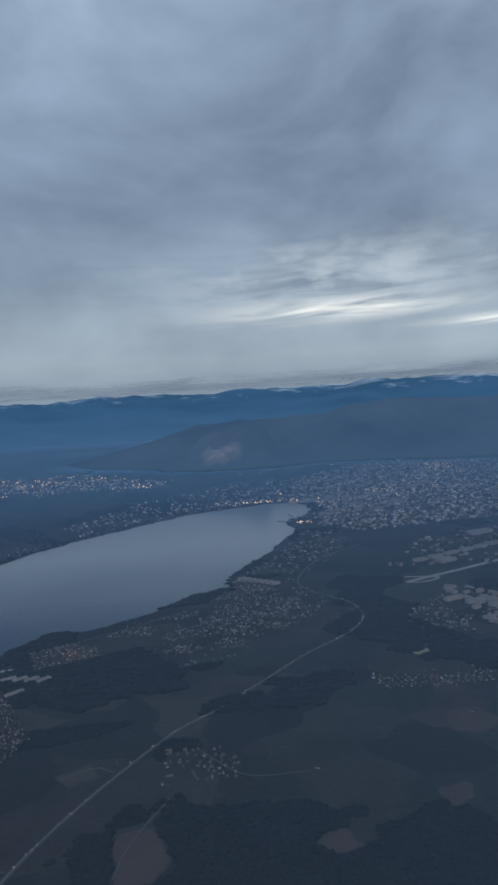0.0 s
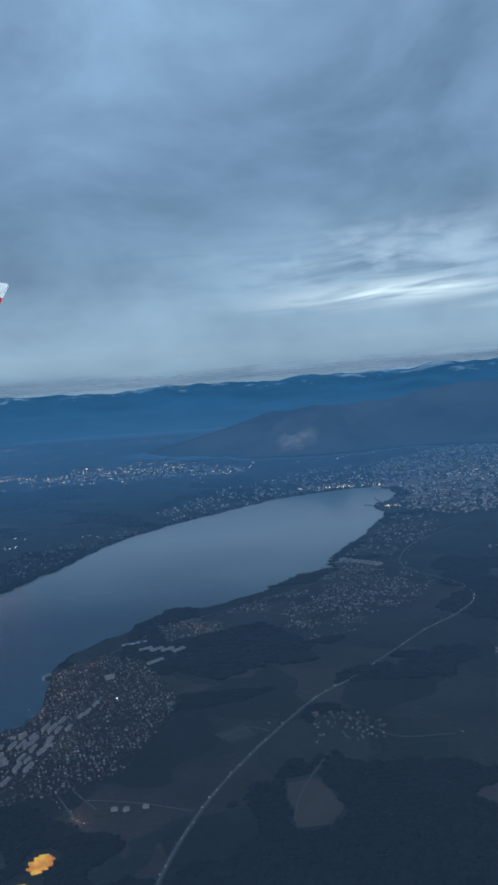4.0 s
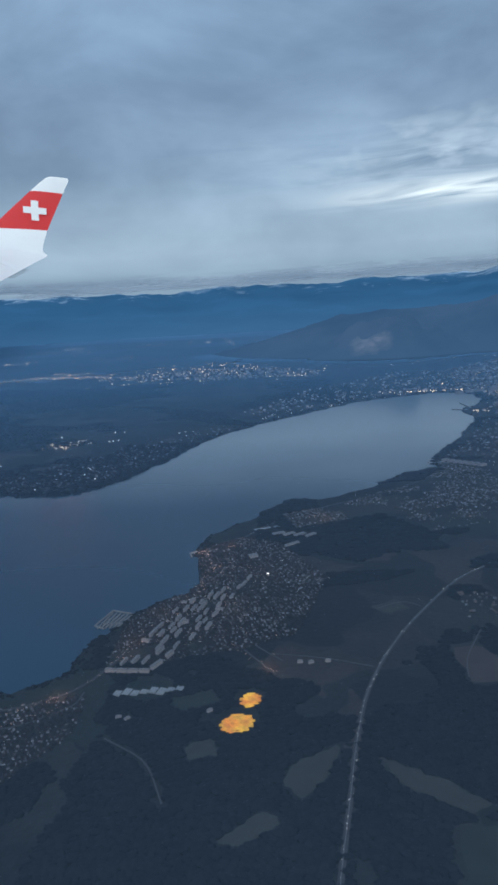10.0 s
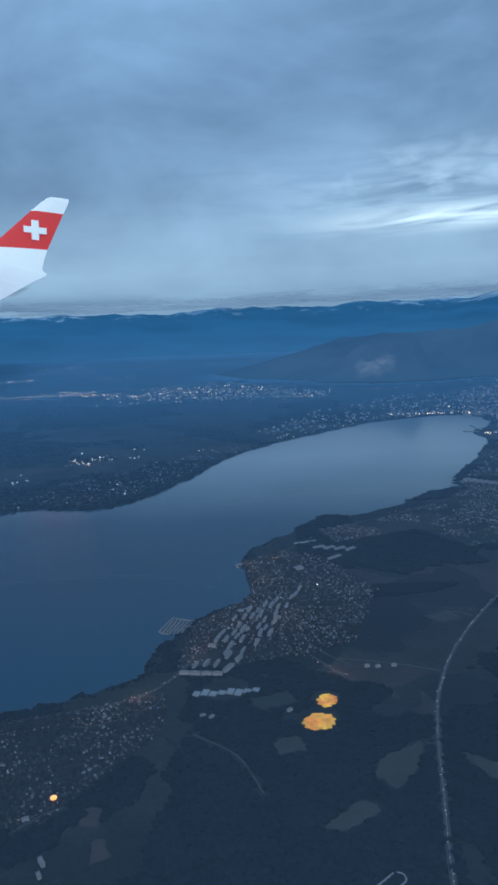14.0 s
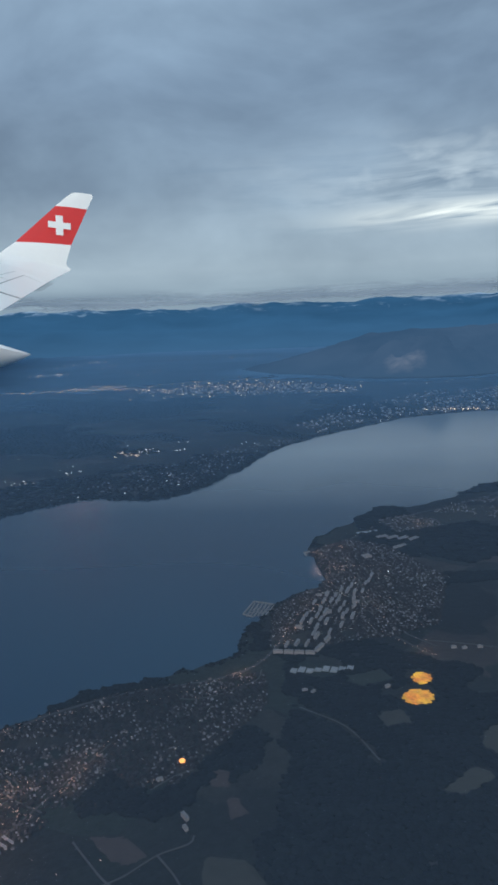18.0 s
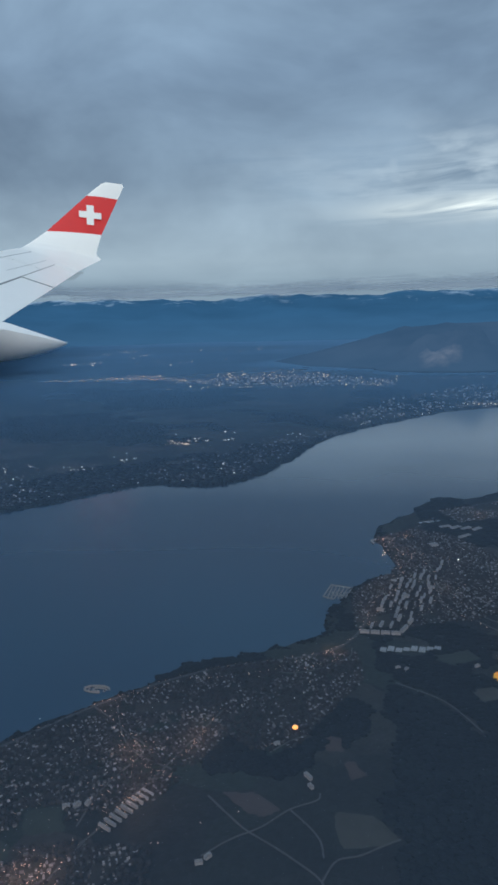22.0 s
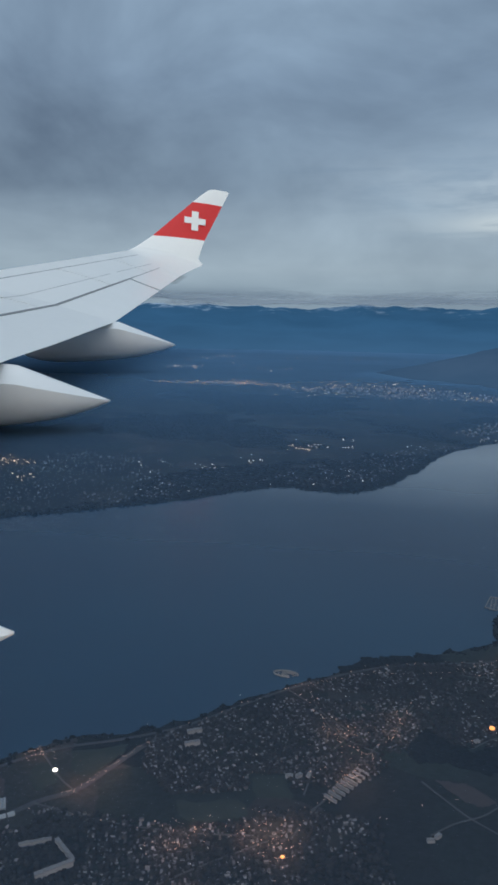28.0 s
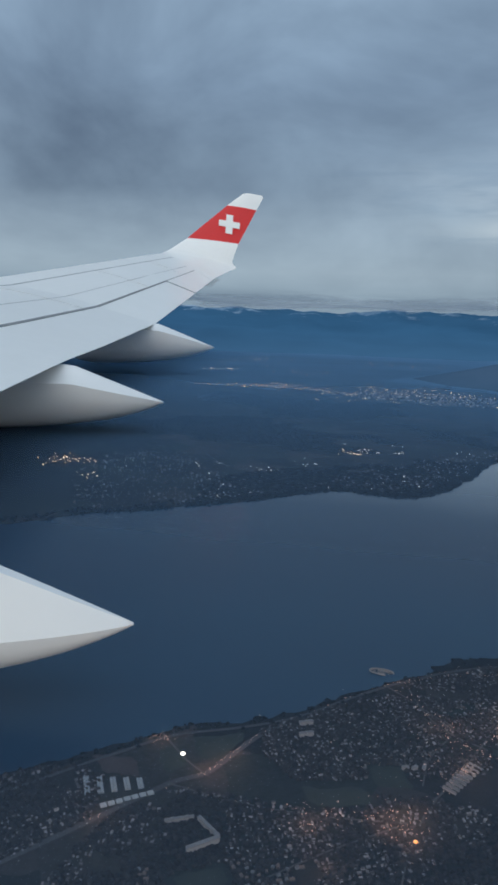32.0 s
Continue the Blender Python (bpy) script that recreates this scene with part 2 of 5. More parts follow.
def land_material():
    m, g, b = material("winter_land")
    p = place(g)
    warp = g.n("ShaderNodeVectorMath", op="ADD")
    wob = g.n("ShaderNodeTexNoise")
    g.put(wob.inputs["Vector"], p)
    wob.inputs["Scale"].default_value, wob.inputs["Detail"].default_value = 0.9, 2.0
    g.put(warp.inputs[0], p)
    g.put(warp.inputs[1], wob.outputs["Color"])
    cells = g.n("ShaderNodeTexVoronoi")
    g.put(cells.inputs["Vector"], warp.outputs[0])
    cells.inputs["Scale"].default_value = 0.85
    pick = g.n("ShaderNodeSeparateColor")
    g.put(pick.inputs[0], cells.outputs["Color"])
    tone = g.ramp(pick.outputs[0], [(0.0, (0.013, 0.016, 0.017)), (0.35, (0.022, 0.025, 0.024)), (0.55, (0.023, 0.031, 0.027)),
                                    (0.75, (0.035, 0.037, 0.033)), (1.0, (0.046, 0.040, 0.037))])
    grain = g.noise(p, 14.0, 6.0, 0.65)
    stain = g.noise(p, 0.5, 4.0, 0.6)
    tone = g.mix(g.ramp(stain, [(0.42, 0.0), (0.64, 0.7)]), tone, (0.016, 0.018, 0.019))
    tone = g.mix(0.55, tone, g.ramp(grain, [(0.3, 0.35), (0.7, 1.0)]), "MULTIPLY")
    g.put(b.inputs["Base Color"], tone)
    b.inputs["Roughness"].default_value = 0.75
    b.inputs["Specular IOR Level"].default_value = 0.12
    bump(g, b, grain, 0.5, 0.03)
    return m


def plain_material(name, colour, rough=0.7, vary=0.25, scale=20.0, spec=0.4, metal=0.0, random_piece=0.0, relief=0.0):
    m, g, b = material(name)
    p = place(g)
    k = g.math("ADD", g.math("MULTIPLY", g.noise(p, scale, 5.0, 0.6), vary), g.math("MULTIPLY", g.noise(p, scale * 0.13, 3.0), vary))
    k = g.math("ADD", k, 1.0 - vary)
    if random_piece:
        geo = g.n("ShaderNodeNewGeometry")
        spread = g.math("POWER", geo.outputs["Random Per Island"], 3.0) if random_piece > 0.5 else geo.outputs["Random Per Island"]
        k = g.math("MULTIPLY", k, g.math("ADD", 1.0 - random_piece, g.math("MULTIPLY", spread, (2.7 if random_piece > 0.5 else 2.0) * random_piece)))
    g.put(b.inputs["Base Color"], g.mix(1.0, colour, g.combine(k, k, k), "MULTIPLY"))
    b.inputs["Roughness"].default_value = rough
    b.inputs["Specular IOR Level"].default_value = spec
    b.inputs["Metallic"].default_value = metal
    if relief:
        bump(g, b, g.noise(p, scale, 5.0), 0.5, relief)
    return m


def glow_material(name, colour, strength):
    m, g, b = material(name)
    geo = g.n("ShaderNodeNewGeometry")
    b.inputs["Base Color"].default_value = (0.3, 0.25, 0.2, 1)
    b.inputs["Emission Color"].default_value = (*colour, 1)
    g.put(b.inputs["Emission Strength"], g.math("MULTIPLY", strength, g.math("ADD", 0.25, geo.outputs["Random Per Island"])))
    return m


def water_material():
    m, g, b = material("lake_water")
    p = place(g)
    b.inputs["IOR"].default_value = 1.42
    tone = g.ramp(g.noise(p, 0.13, 3.0, 0.5), [(0.32, (0.0002, 0.018, 0.046)), (0.68, (0.0003, 0.033, 0.070))])
    # rougher on the near lake to blur the wing's reflection, smoother towards the city
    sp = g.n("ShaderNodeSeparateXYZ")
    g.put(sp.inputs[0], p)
    cityward = g.math("ADD", g.math("MULTIPLY", sp.outputs[1], 1 / 30.0), g.math("MULTIPLY", g.math("SUBTRACT", g.noise(p, 0.12, 2.0, 0.5), 0.5), 0.25), clamp=True)
    g.put(b.inputs["Roughness"], g.ramp(cityward, [(0.25, 0.30), (0.45, 0.20), (0.75, 0.12)]))
    # bright sky reflection painted into the base colour, paler towards the city
    g.put(b.inputs["Base Color"], g.mix(g.ramp(cityward, [(0.42, 0.0), (0.74, 1.0)]), tone, (0.320, 0.360, 0.380)))
    return m


LAND = land_material()
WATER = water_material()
ASPHALT = plain_material("asphalt", (0.050, 0.051, 0.054), 0.85, 0.5, 25.0, 0.2)
TRACK = plain_material("lane_surface", (0.048, 0.047, 0.046), 0.8, 0.4, 18.0)
LANE = plain_material("lane_paint", (0.11, 0.11, 0.11), 0.7, 0.5, 12.0)
LEAF = plain_material("bare_winter_canopy", (0.0135, 0.0165, 0.0175), 0.95, 0.4, 2.0, 0.1, random_piece=0.15)
GARDEN = plain_material("bare_garden_canopy", (0.030, 0.030, 0.030), 0.95, 0.4, 3.0, 0.1, random_piece=0.3)
ROOF = plain_material("roof_tile", (0.108, 0.098, 0.100), 0.7, 0.3, 40.0, random_piece=0.64)
WALL = plain_material("plaster_wall", (0.165, 0.155, 0.158), 0.8, 0.25, 30.0, random_piece=0.64)
CITY_ROOF = plain_material("city_roof", (0.270, 0.235, 0.230), 0.7, 0.3, 8.0, random_piece=0.7)
CITY_WALL = plain_material("city_wall", (0.320, 0.285, 0.280), 0.8, 0.25, 8.0, random_piece=0.6)
FLATROOF = plain_material("gravel_roof", (0.175, 0.175, 0.185), 0.85, 0.3, 40.0)
CONCRETE = plain_material("concrete", (0.20, 0.20, 0.20), 0.8, 0.25, 25.0)
GLASSY = plain_material("greenhouse_glass", (0.24, 0.26, 0.28), 0.25, 0.2, 12.0, 0.6)
SODIUM = glow_material("sodium_lamp", (1.0, 0.56, 0.40), 1.25)
FAR_SODIUM = glow_material("far_sodium_lamp", (1.0, 0.68, 0.42), 3.6)
FAR_WHITE = glow_material("far_white_lamp", (1.0, 0.88, 0.78), 1.9)
WHITE_LAMP = glow_material("white_lamp", (1.0, 0.90, 0.78), 1.3)


# ---- the lake ----
NEAR_SHORE = [(2.6, 27.2), (1.8, 26.1), (1.9, 24.0), (1.28, 22.3), (0.2, 19.4), (-0.72, 17.3), (-0.86, 16.4), (-1.8, 15.6), (-2.7, 14.4), (-3.8, 13.6),
              (-4.5, 13.56), (-5.25, 12.2), (-5.95, 11.2), (-6.08, 10.3), (-5.87, 9.4), (-5.83, 8.6), (-6.2, 8.15), (-6.62, 7.65), (-6.92, 6.7), (-7.0, 6.0),
              (-7.3, 5.68), (-7.8, 5.35), (-8.3, 5.1), (-8.72, 4.87), (-9.0, 4.45), (-9.33, 4.14), (-9.7, 3.74), (-10.1, 3.37), (-10.45, 2.9), (-10.95, 2.5),
              (-11.5, 2.24), (-11.84, 1.92), (-12.15, 1.57), (-12.54, 1.13), (-12.95, 0.72), (-14.5, -0.6), (-17.0, -2.4), (-21.0, -5.0)]
FAR_SHORE = [(-30.0, -1.0), (-24.0, 4.5), (-20.0, 7.2), (-18.2, 8.35), (-17.3, 9.6), (-16.2, 10.5), (-15.4, 11.3), (-14.36, 12.15), (-13.5, 13.1), (-12.7, 14.2), (-12.0, 14.92),
             (-11.05, 14.8), (-10.2, 14.75), (-9.5, 15.3), (-8.98, 16.1), (-8.8, 16.85), (-8.2, 18.7), (-7.7, 21.2), (-6.67, 23.55), (-5.45, 25.3), (-3.8, 27.6),
             (-1.9, 29.9), (0.2, 31.2), (1.6, 31.8), (2.8, 31.7), (3.3, 30.4), (3.2, 28.6)]
shore_n, shore_f = spline(NEAR_SHORE, 5), spline(FAR_SHORE, 5)
rough = np.random.RandomState(4)
for line, size in ((shore_n, 0.035), (shore_f, 0.07)):
    line += rough.normal(0, size, line.shape)
LAKE = np.concatenate([shore_n, shore_f])


def ground(x, y):
    """Height of the land, in metres above the lake's level."""
    x, y = np.asarray(x, float), np.asarray(y, float)
    d = np.where(inside(LAKE, x, y), -1, 1) * edge_distance(LAKE, x, y)
    far = np.hypot(x + 5, y)
    h = np.clip(d * 0.25, -0.08, 0.018)
    h = h + smoothstep(0.1, 5, d) * (0.06 + 0.10 * (fbm(x * 0.25, y * 0.25, 3) - 0.4)) + smoothstep(14, 60, far) * smoothstep(0.2, 8, d) * (0.25 + 0.5 * fbm(x * 0.06, y * 0.06, 9))
    return h + smoothstep(70, 170, far) * 1.2 * fbm(x * 0.03, y * 0.03, 12)


def axis(a, b, step, lo, hi, grow=1.14):
    core = list(np.arange(a, b + step / 2, step))
    for sign, end, first in ((1, hi, core[-1]), (-1, lo, core[0])):
        s, v = step, first
        while sign * v < sign * end:
            s *= grow
            v += sign * s
            core.append(v)
    return np.array(sorted(core))


gx, gy = axis(-21, 9, 0.13, -4600, 4600), axis(-1.5, 33, 0.13, -3000, 4600)
X, Y = np.meshgrid(gx, gy)
Z = ground(X, Y)
nx, ny = len(gx), len(gy)
ids = np.arange(nx * ny).reshape(ny, nx)
quads = np.stack([ids[:-1, :-1], ids[:-1, 1:], ids[1:, 1:], ids[1:, :-1]], -1).reshape(-1, 4)
tagged(new("ground", mesh_of("ground", np.stack([X, Y, Z], -1).reshape(-1, 3), (quads,), [LAND], smooth=True)),
       "dark winter farmland and woods around the lake", "ground", kind="structure")
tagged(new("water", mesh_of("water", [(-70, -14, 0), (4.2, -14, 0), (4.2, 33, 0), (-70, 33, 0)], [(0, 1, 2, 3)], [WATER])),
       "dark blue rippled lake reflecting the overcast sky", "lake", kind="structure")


# ---- ranges in the distance ----
def range_material(name, low, snow_from, snow_to, patch):
    m, g, b = material(name)
    p = place(g)
    sp = g.n("ShaderNodeSeparateXYZ")
    g.put(sp.inputs[0], p)
    n = g.noise(p, patch, 6.0, 0.65)
    level = g.math("ADD", sp.outputs[2], g.math("MULTIPLY", g.math("SUBTRACT", n, 0.5), (snow_to - snow_from) * 7.5))
    snow = g.math("DIVIDE", g.math("SUBTRACT", level, snow_from), snow_to - snow_from, clamp=True)
    snow = g.math("MULTIPLY", snow, g.ramp(g.noise(p, patch * 0.22, 3.0, 0.6), [(0.43, 0.0), (0.58, 0.85)]))
    tone = g.mix(0.5, low, g.ramp(g.noise(p, patch * 0.4, 5.0), [(0.3, 0.6), (0.7, 1.0)]), "MULTIPLY")
    g.put(b.inputs["Base Color"], g.mix(snow, tone, (0.40, 0.44, 0.48)))
    b.inputs["Roughness"].default_value = 0.9
    b.inputs["Specular IOR Level"].default_value = 0.0
    return m, g, b


def haze_emission(g, b, colour, air, low, high, foot):
    """Paints blue distance haze on a slope as emission, stronger towards its foot."""
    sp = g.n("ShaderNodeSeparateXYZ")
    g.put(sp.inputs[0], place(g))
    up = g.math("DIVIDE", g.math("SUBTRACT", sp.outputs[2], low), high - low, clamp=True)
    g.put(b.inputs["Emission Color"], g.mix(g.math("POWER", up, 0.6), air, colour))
    # faded out low down, where the haze sheet already covers the slope
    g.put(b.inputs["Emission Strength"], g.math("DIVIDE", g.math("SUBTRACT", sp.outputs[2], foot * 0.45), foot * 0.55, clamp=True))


def ridge(name, mat, profile, near, crest, back, lumps, seed, label):
    """A range seen end to end: profile gives (azimuth, crest height), spanned smoothly."""
    a = np.linspace(profile[0][0], profile[-1][0], 420)
    top = np.interp(a, [q[0] for q in profile], [q[1] for q in profile])
    rows = np.linspace(0, 1, 26)
    verts = []
    for k in rows:
        d = near + (back - near) * k
        c = (crest - near) / (back - near)
        lift = (k / c if k < c else max(0, 1 - (k - c) / (1 - c)))
        x, y = -6 - d * np.sin(np.radians(a)), d * np.cos(np.radians(a))
        bumps = fbm(x * lumps, y * lumps, seed, 5) - 0.5
        z = top * (lift ** 1.2) * (1 + 0.5 * bumps * (0.35 + 0.65 * (1 - lift))) + top * 0.20 * bumps * lift - 0.3 * (lift < 0.02)
        verts.append(np.stack([x, y, z], -1))
    v = np.array(verts)
    m, n = v.shape[:2]
    i = np.arange(m * n).reshape(m, n)
    f = np.stack([i[:-1, :-1], i[:-1, 1:], i[1:, 1:], i[1:, :-1]], -1).reshape(-1, 4)[:, ::-1]
    return tagged(new(name, mesh_of(name, v.reshape(-1, 3), f, [mat], smooth=True)), label, "mountains", kind="structure")


# distance haze is put into the ranges' bluish base colours and emission
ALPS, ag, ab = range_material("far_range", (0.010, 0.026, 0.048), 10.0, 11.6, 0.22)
haze_emission(ag, ab, ag.ramp(ag.noise(place(ag), 0.045, 5.0, 0.6), [(0.35, (0.016, 0.056, 0.115)), (0.65, (0.022, 0.074, 0.150))]), (0.036, 0.094, 0.178), 0.5, 6.5, 1.5)
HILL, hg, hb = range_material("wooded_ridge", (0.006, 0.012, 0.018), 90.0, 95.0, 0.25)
haze_emission(hg, hb, hg.ramp(hg.noise(place(hg), 0.12, 5.0, 0.6), [(0.35, (0.026, 0.060, 0.116)), (0.65, (0.038, 0.076, 0.138))]), (0.031, 0.070, 0.132), 0.3, 2.6, 0.75)
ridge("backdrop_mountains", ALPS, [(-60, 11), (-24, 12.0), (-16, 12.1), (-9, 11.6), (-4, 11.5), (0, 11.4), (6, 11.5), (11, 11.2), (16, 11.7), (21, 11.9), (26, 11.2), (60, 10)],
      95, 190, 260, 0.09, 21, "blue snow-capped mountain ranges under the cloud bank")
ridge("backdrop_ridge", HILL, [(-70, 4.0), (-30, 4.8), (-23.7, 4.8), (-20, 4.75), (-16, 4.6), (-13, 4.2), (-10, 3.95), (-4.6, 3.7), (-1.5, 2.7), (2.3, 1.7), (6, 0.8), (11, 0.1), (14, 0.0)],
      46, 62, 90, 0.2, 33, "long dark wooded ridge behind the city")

qa, qr = np.meshgrid(np.linspace(0, 2 * math.pi, 49)[:-1], np.linspace(0.02, 1, 22))
qx, qy = 1.9 + 9.0 * qr * np.cos(qa), 50.5 + 6.5 * qr * np.sin(qa)
qz = 3.1 * (0.5 + 0.5 * np.cos(np.pi * qr)) ** 0.9 * (1 + 0.9 * (fbm(qx * 0.7, qy * 0.7, 5) - 0.5)) - 0.1
qi = np.arange(22 * 48).reshape(22, 48)
qf = np.stack([qi[:-1], np.roll(qi, -1, 1)[:-1], np.roll(qi, -1, 1)[1:], qi[1:]], -1).reshape(-1, 4)
QUARRY, qg, qb = material("quarried_limestone")
qb.inputs["Specular IOR Level"].default_value, qb.inputs["Roughness"].default_value = 0.0, 0.9
scar = qg.n("ShaderNodeVectorMath", op="DISTANCE")
qg.put(scar.inputs[0], place(qg))
scar.inputs[1].default_value = (0.2, 47.6, 2.0)
near_scar = qg.math("SUBTRACT", qg.math("ADD", 1.05, qg.math("MULTIPLY", qg.noise(place(qg), 0.8, 5.0, 0.65), 1.3)), scar.outputs["Value"], clamp=True)
rock = qg.math("MULTIPLY", near_scar, qg.ramp(qg.noise(place(qg), 1.7, 4.0, 0.6), [(0.35, 0.4), (0.65, 1.0)]))
qg.put(qb.inputs["Base Color"], qg.mix(rock, (0.006, 0.012, 0.018), (0.10, 0.085, 0.08)))
# the quarry hill glows with the same painted haze
haze_emission(qg, qb, qg.ramp(qg.noise(place(qg), 0.2, 5.0, 0.6), [(0.35, (0.026, 0.060, 0.116)), (0.65, (0.038, 0.074, 0.134))]), (0.031, 0.070, 0.132), 0.3, 2.6, 0.75)
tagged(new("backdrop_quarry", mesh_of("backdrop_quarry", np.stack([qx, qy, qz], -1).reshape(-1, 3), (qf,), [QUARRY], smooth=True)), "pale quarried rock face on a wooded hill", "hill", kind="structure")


# ---- a torn bank of cloud lying along the crests ----
def cloud_bank_material():
    m, g, b = material("cloud_bank")
    sp = g.n("ShaderNodeSeparateXYZ")
    g.put(sp.inputs[0], place(g))
    long = g.combine(g.math("MULTIPLY", sp.outputs[0], 0.05), g.math("MULTIPLY", sp.outputs[1], 0.05), g.math("MULTIPLY", sp.outputs[2], 0.32))
    wisp = g.noise(long, 1.0, 5.0, 0.58, 0.4)
    z = g.math("ADD", sp.outputs[2], g.math("MULTIPLY", g.math("SUBTRACT", wisp, 0.5), 5.0))
    thick = g.math("MULTIPLY", g.math("DIVIDE", g.math("SUBTRACT", z, 10.9), 1.0, clamp=True), g.math("DIVIDE", g.math("SUBTRACT", 14.6, z), 2.6, clamp=True))
    g.put(b.inputs["Alpha"], g.math("MULTIPLY", thick, 0.9))
    g.put(b.inputs["Base Color"], g.ramp(wisp, [(0.35, (0.20, 0.25, 0.31)), (0.65, (0.30, 0.35, 0.41))]))
    b.inputs["Roughness"].default_value = 1.0
    b.inputs["Specular IOR Level"].default_value = 0.0
    return m


ba, bz = np.meshgrid(np.radians(np.linspace(-62, 62, 160)), np.linspace(8.0, 18.0, 12))
br = 172 + 5 * np.sin(9 * ba) + 0.8 * (bz - 8.0)
bi = np.arange(12 * 160).reshape(12, 160)
bf = np.stack([bi[:-1, :-1], bi[:-1, 1:], bi[1:, 1:], bi[1:, :-1]], -1).reshape(-1, 4)[:, ::-1]
tagged(new("backdrop_cloud_bank", mesh_of("backdrop_cloud_bank", np.stack([-6 - br * np.sin(ba), br * np.cos(ba), bz], -1).reshape(-1, 3), bf, [cloud_bank_material()], smooth=True)),
       "torn grey cloud bank lying along the mountain crests", "cloud bank", kind="structure")


# ---- added translucent sheet that paints distance haze over land and lake ----
def haze_sheet_material():
    m, g, b = material("haze_sheet")
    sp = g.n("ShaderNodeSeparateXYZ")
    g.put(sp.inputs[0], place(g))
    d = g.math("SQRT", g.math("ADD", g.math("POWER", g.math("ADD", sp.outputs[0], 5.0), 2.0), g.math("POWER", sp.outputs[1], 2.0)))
    # alpha grows with distance from the flight path, as haze would
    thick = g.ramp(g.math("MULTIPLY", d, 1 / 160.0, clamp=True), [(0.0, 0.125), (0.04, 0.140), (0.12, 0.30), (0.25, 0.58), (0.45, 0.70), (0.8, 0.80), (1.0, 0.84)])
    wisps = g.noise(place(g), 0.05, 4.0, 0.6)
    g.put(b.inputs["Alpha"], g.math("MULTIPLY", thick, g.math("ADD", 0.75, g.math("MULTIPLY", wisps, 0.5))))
    # the air's blue is put into the sheet's colour
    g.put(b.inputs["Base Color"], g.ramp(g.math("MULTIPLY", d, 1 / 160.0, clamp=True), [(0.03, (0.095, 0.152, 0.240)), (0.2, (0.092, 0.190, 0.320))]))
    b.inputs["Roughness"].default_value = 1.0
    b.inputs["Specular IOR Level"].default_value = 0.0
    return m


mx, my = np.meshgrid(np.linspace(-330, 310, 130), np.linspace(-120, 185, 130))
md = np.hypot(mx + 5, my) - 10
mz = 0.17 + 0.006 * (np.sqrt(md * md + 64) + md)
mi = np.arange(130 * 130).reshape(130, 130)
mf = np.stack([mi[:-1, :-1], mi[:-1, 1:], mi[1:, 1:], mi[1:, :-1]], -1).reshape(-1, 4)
tagged(new("mist_layer", mesh_of("mist_layer", np.stack([mx, my, mz], -1).reshape(-1, 3), mf, [haze_sheet_material()], smooth=True)),
       "translucent blue sheet standing in for distance haze over the valley", "mist", kind="structure")


# ---- roads ----
def height(x, y):
    return float(ground(np.array([x]), np.array([y]))[0])


def ribbon(points, width, n, lift, offset=0.0):
    line = spline(points, n)
    t = np.gradient(line, axis=0)
    t /= np.linalg.norm(t, axis=1)[:, None] + 1e-9
    side = np.stack([-t[:, 1], t[:, 0]], -1)
    z = np.maximum(ground(line[:, 0], line[:, 1]), 0.012)
    a, b = line + side * (offset - width / 2), line + side * (offset + width / 2)
    k = len(line)
    v = np.concatenate([np.column_stack([a, z - 0.01]), np.column_stack([a, z + lift]), np.column_stack([b, z + lift]), np.column_stack([b, z - 0.01])])
    f = []
    for i in range(k - 1):
        for r in range(3):
            f.append((r * k + i, r * k + i + 1, (r + 1) * k + i + 1, (r + 1) * k + i))
    return v, f


def road(name, points, width, mat, label, n=8, lift=0.006):
    v, f = ribbon(points, width, n, lift)
    ob = new(name, mesh_of(name, v, f, [mat]))
    return tagged(ob, label, "road", kind="structure")


MOTORWAY = [(-4.9, -2.0), (-4.2, 0.2), (-3.93, 1.7), (-3.81, 2.78), (-3.7, 3.6), (-3.58, 4.5), (-3.41, 5.36), (-3.06, 6.36), (-2.56, 7.36), (-1.85, 8.5), (-1.25, 9.12), (-0.54, 9.98),
            (0.21, 10.93), (0.92, 11.63), (1.44, 12.3), (1.67, 12.95), (1.66, 13.8), (1.38, 14.5), (1.01, 15.27), (0.9, 16.5), (1.8, 18.6), (3.5, 20.5)]
SHORE_ROAD = [(-15.0, -1.7), (-13.0, 0.25), (-12.1, 1.35), (-11.6, 1.93), (-11.0, 2.3), (-10.45, 2.72), (-9.95, 3.33), (-9.57, 3.78), (-9.34, 4.0), (-8.88, 4.42), (-8.31, 4.8),
              (-7.72, 5.03), (-7.12, 5.26), (-6.72, 5.57), (-6.45, 6.15), (-6.23, 7.11), (-5.85, 8.27), (-5.66, 9.4), (-5.78, 10.1), (-5.2, 11.1), (-4.5, 12.2),
              (-3.6, 13.0), (-2.5, 13.8), (-1.2, 15.2), (-0.2, 17.4), (1.5, 21.0)]
LIT_ROAD = [(-10.5, 2.6), (-10.73, 2.25), (-10.9, 1.8), (-11.05, 1.42), (-11.33, 1.15), (-11.66, 0.63), (-12.2, -0.2), (-12.9, -1.2)]
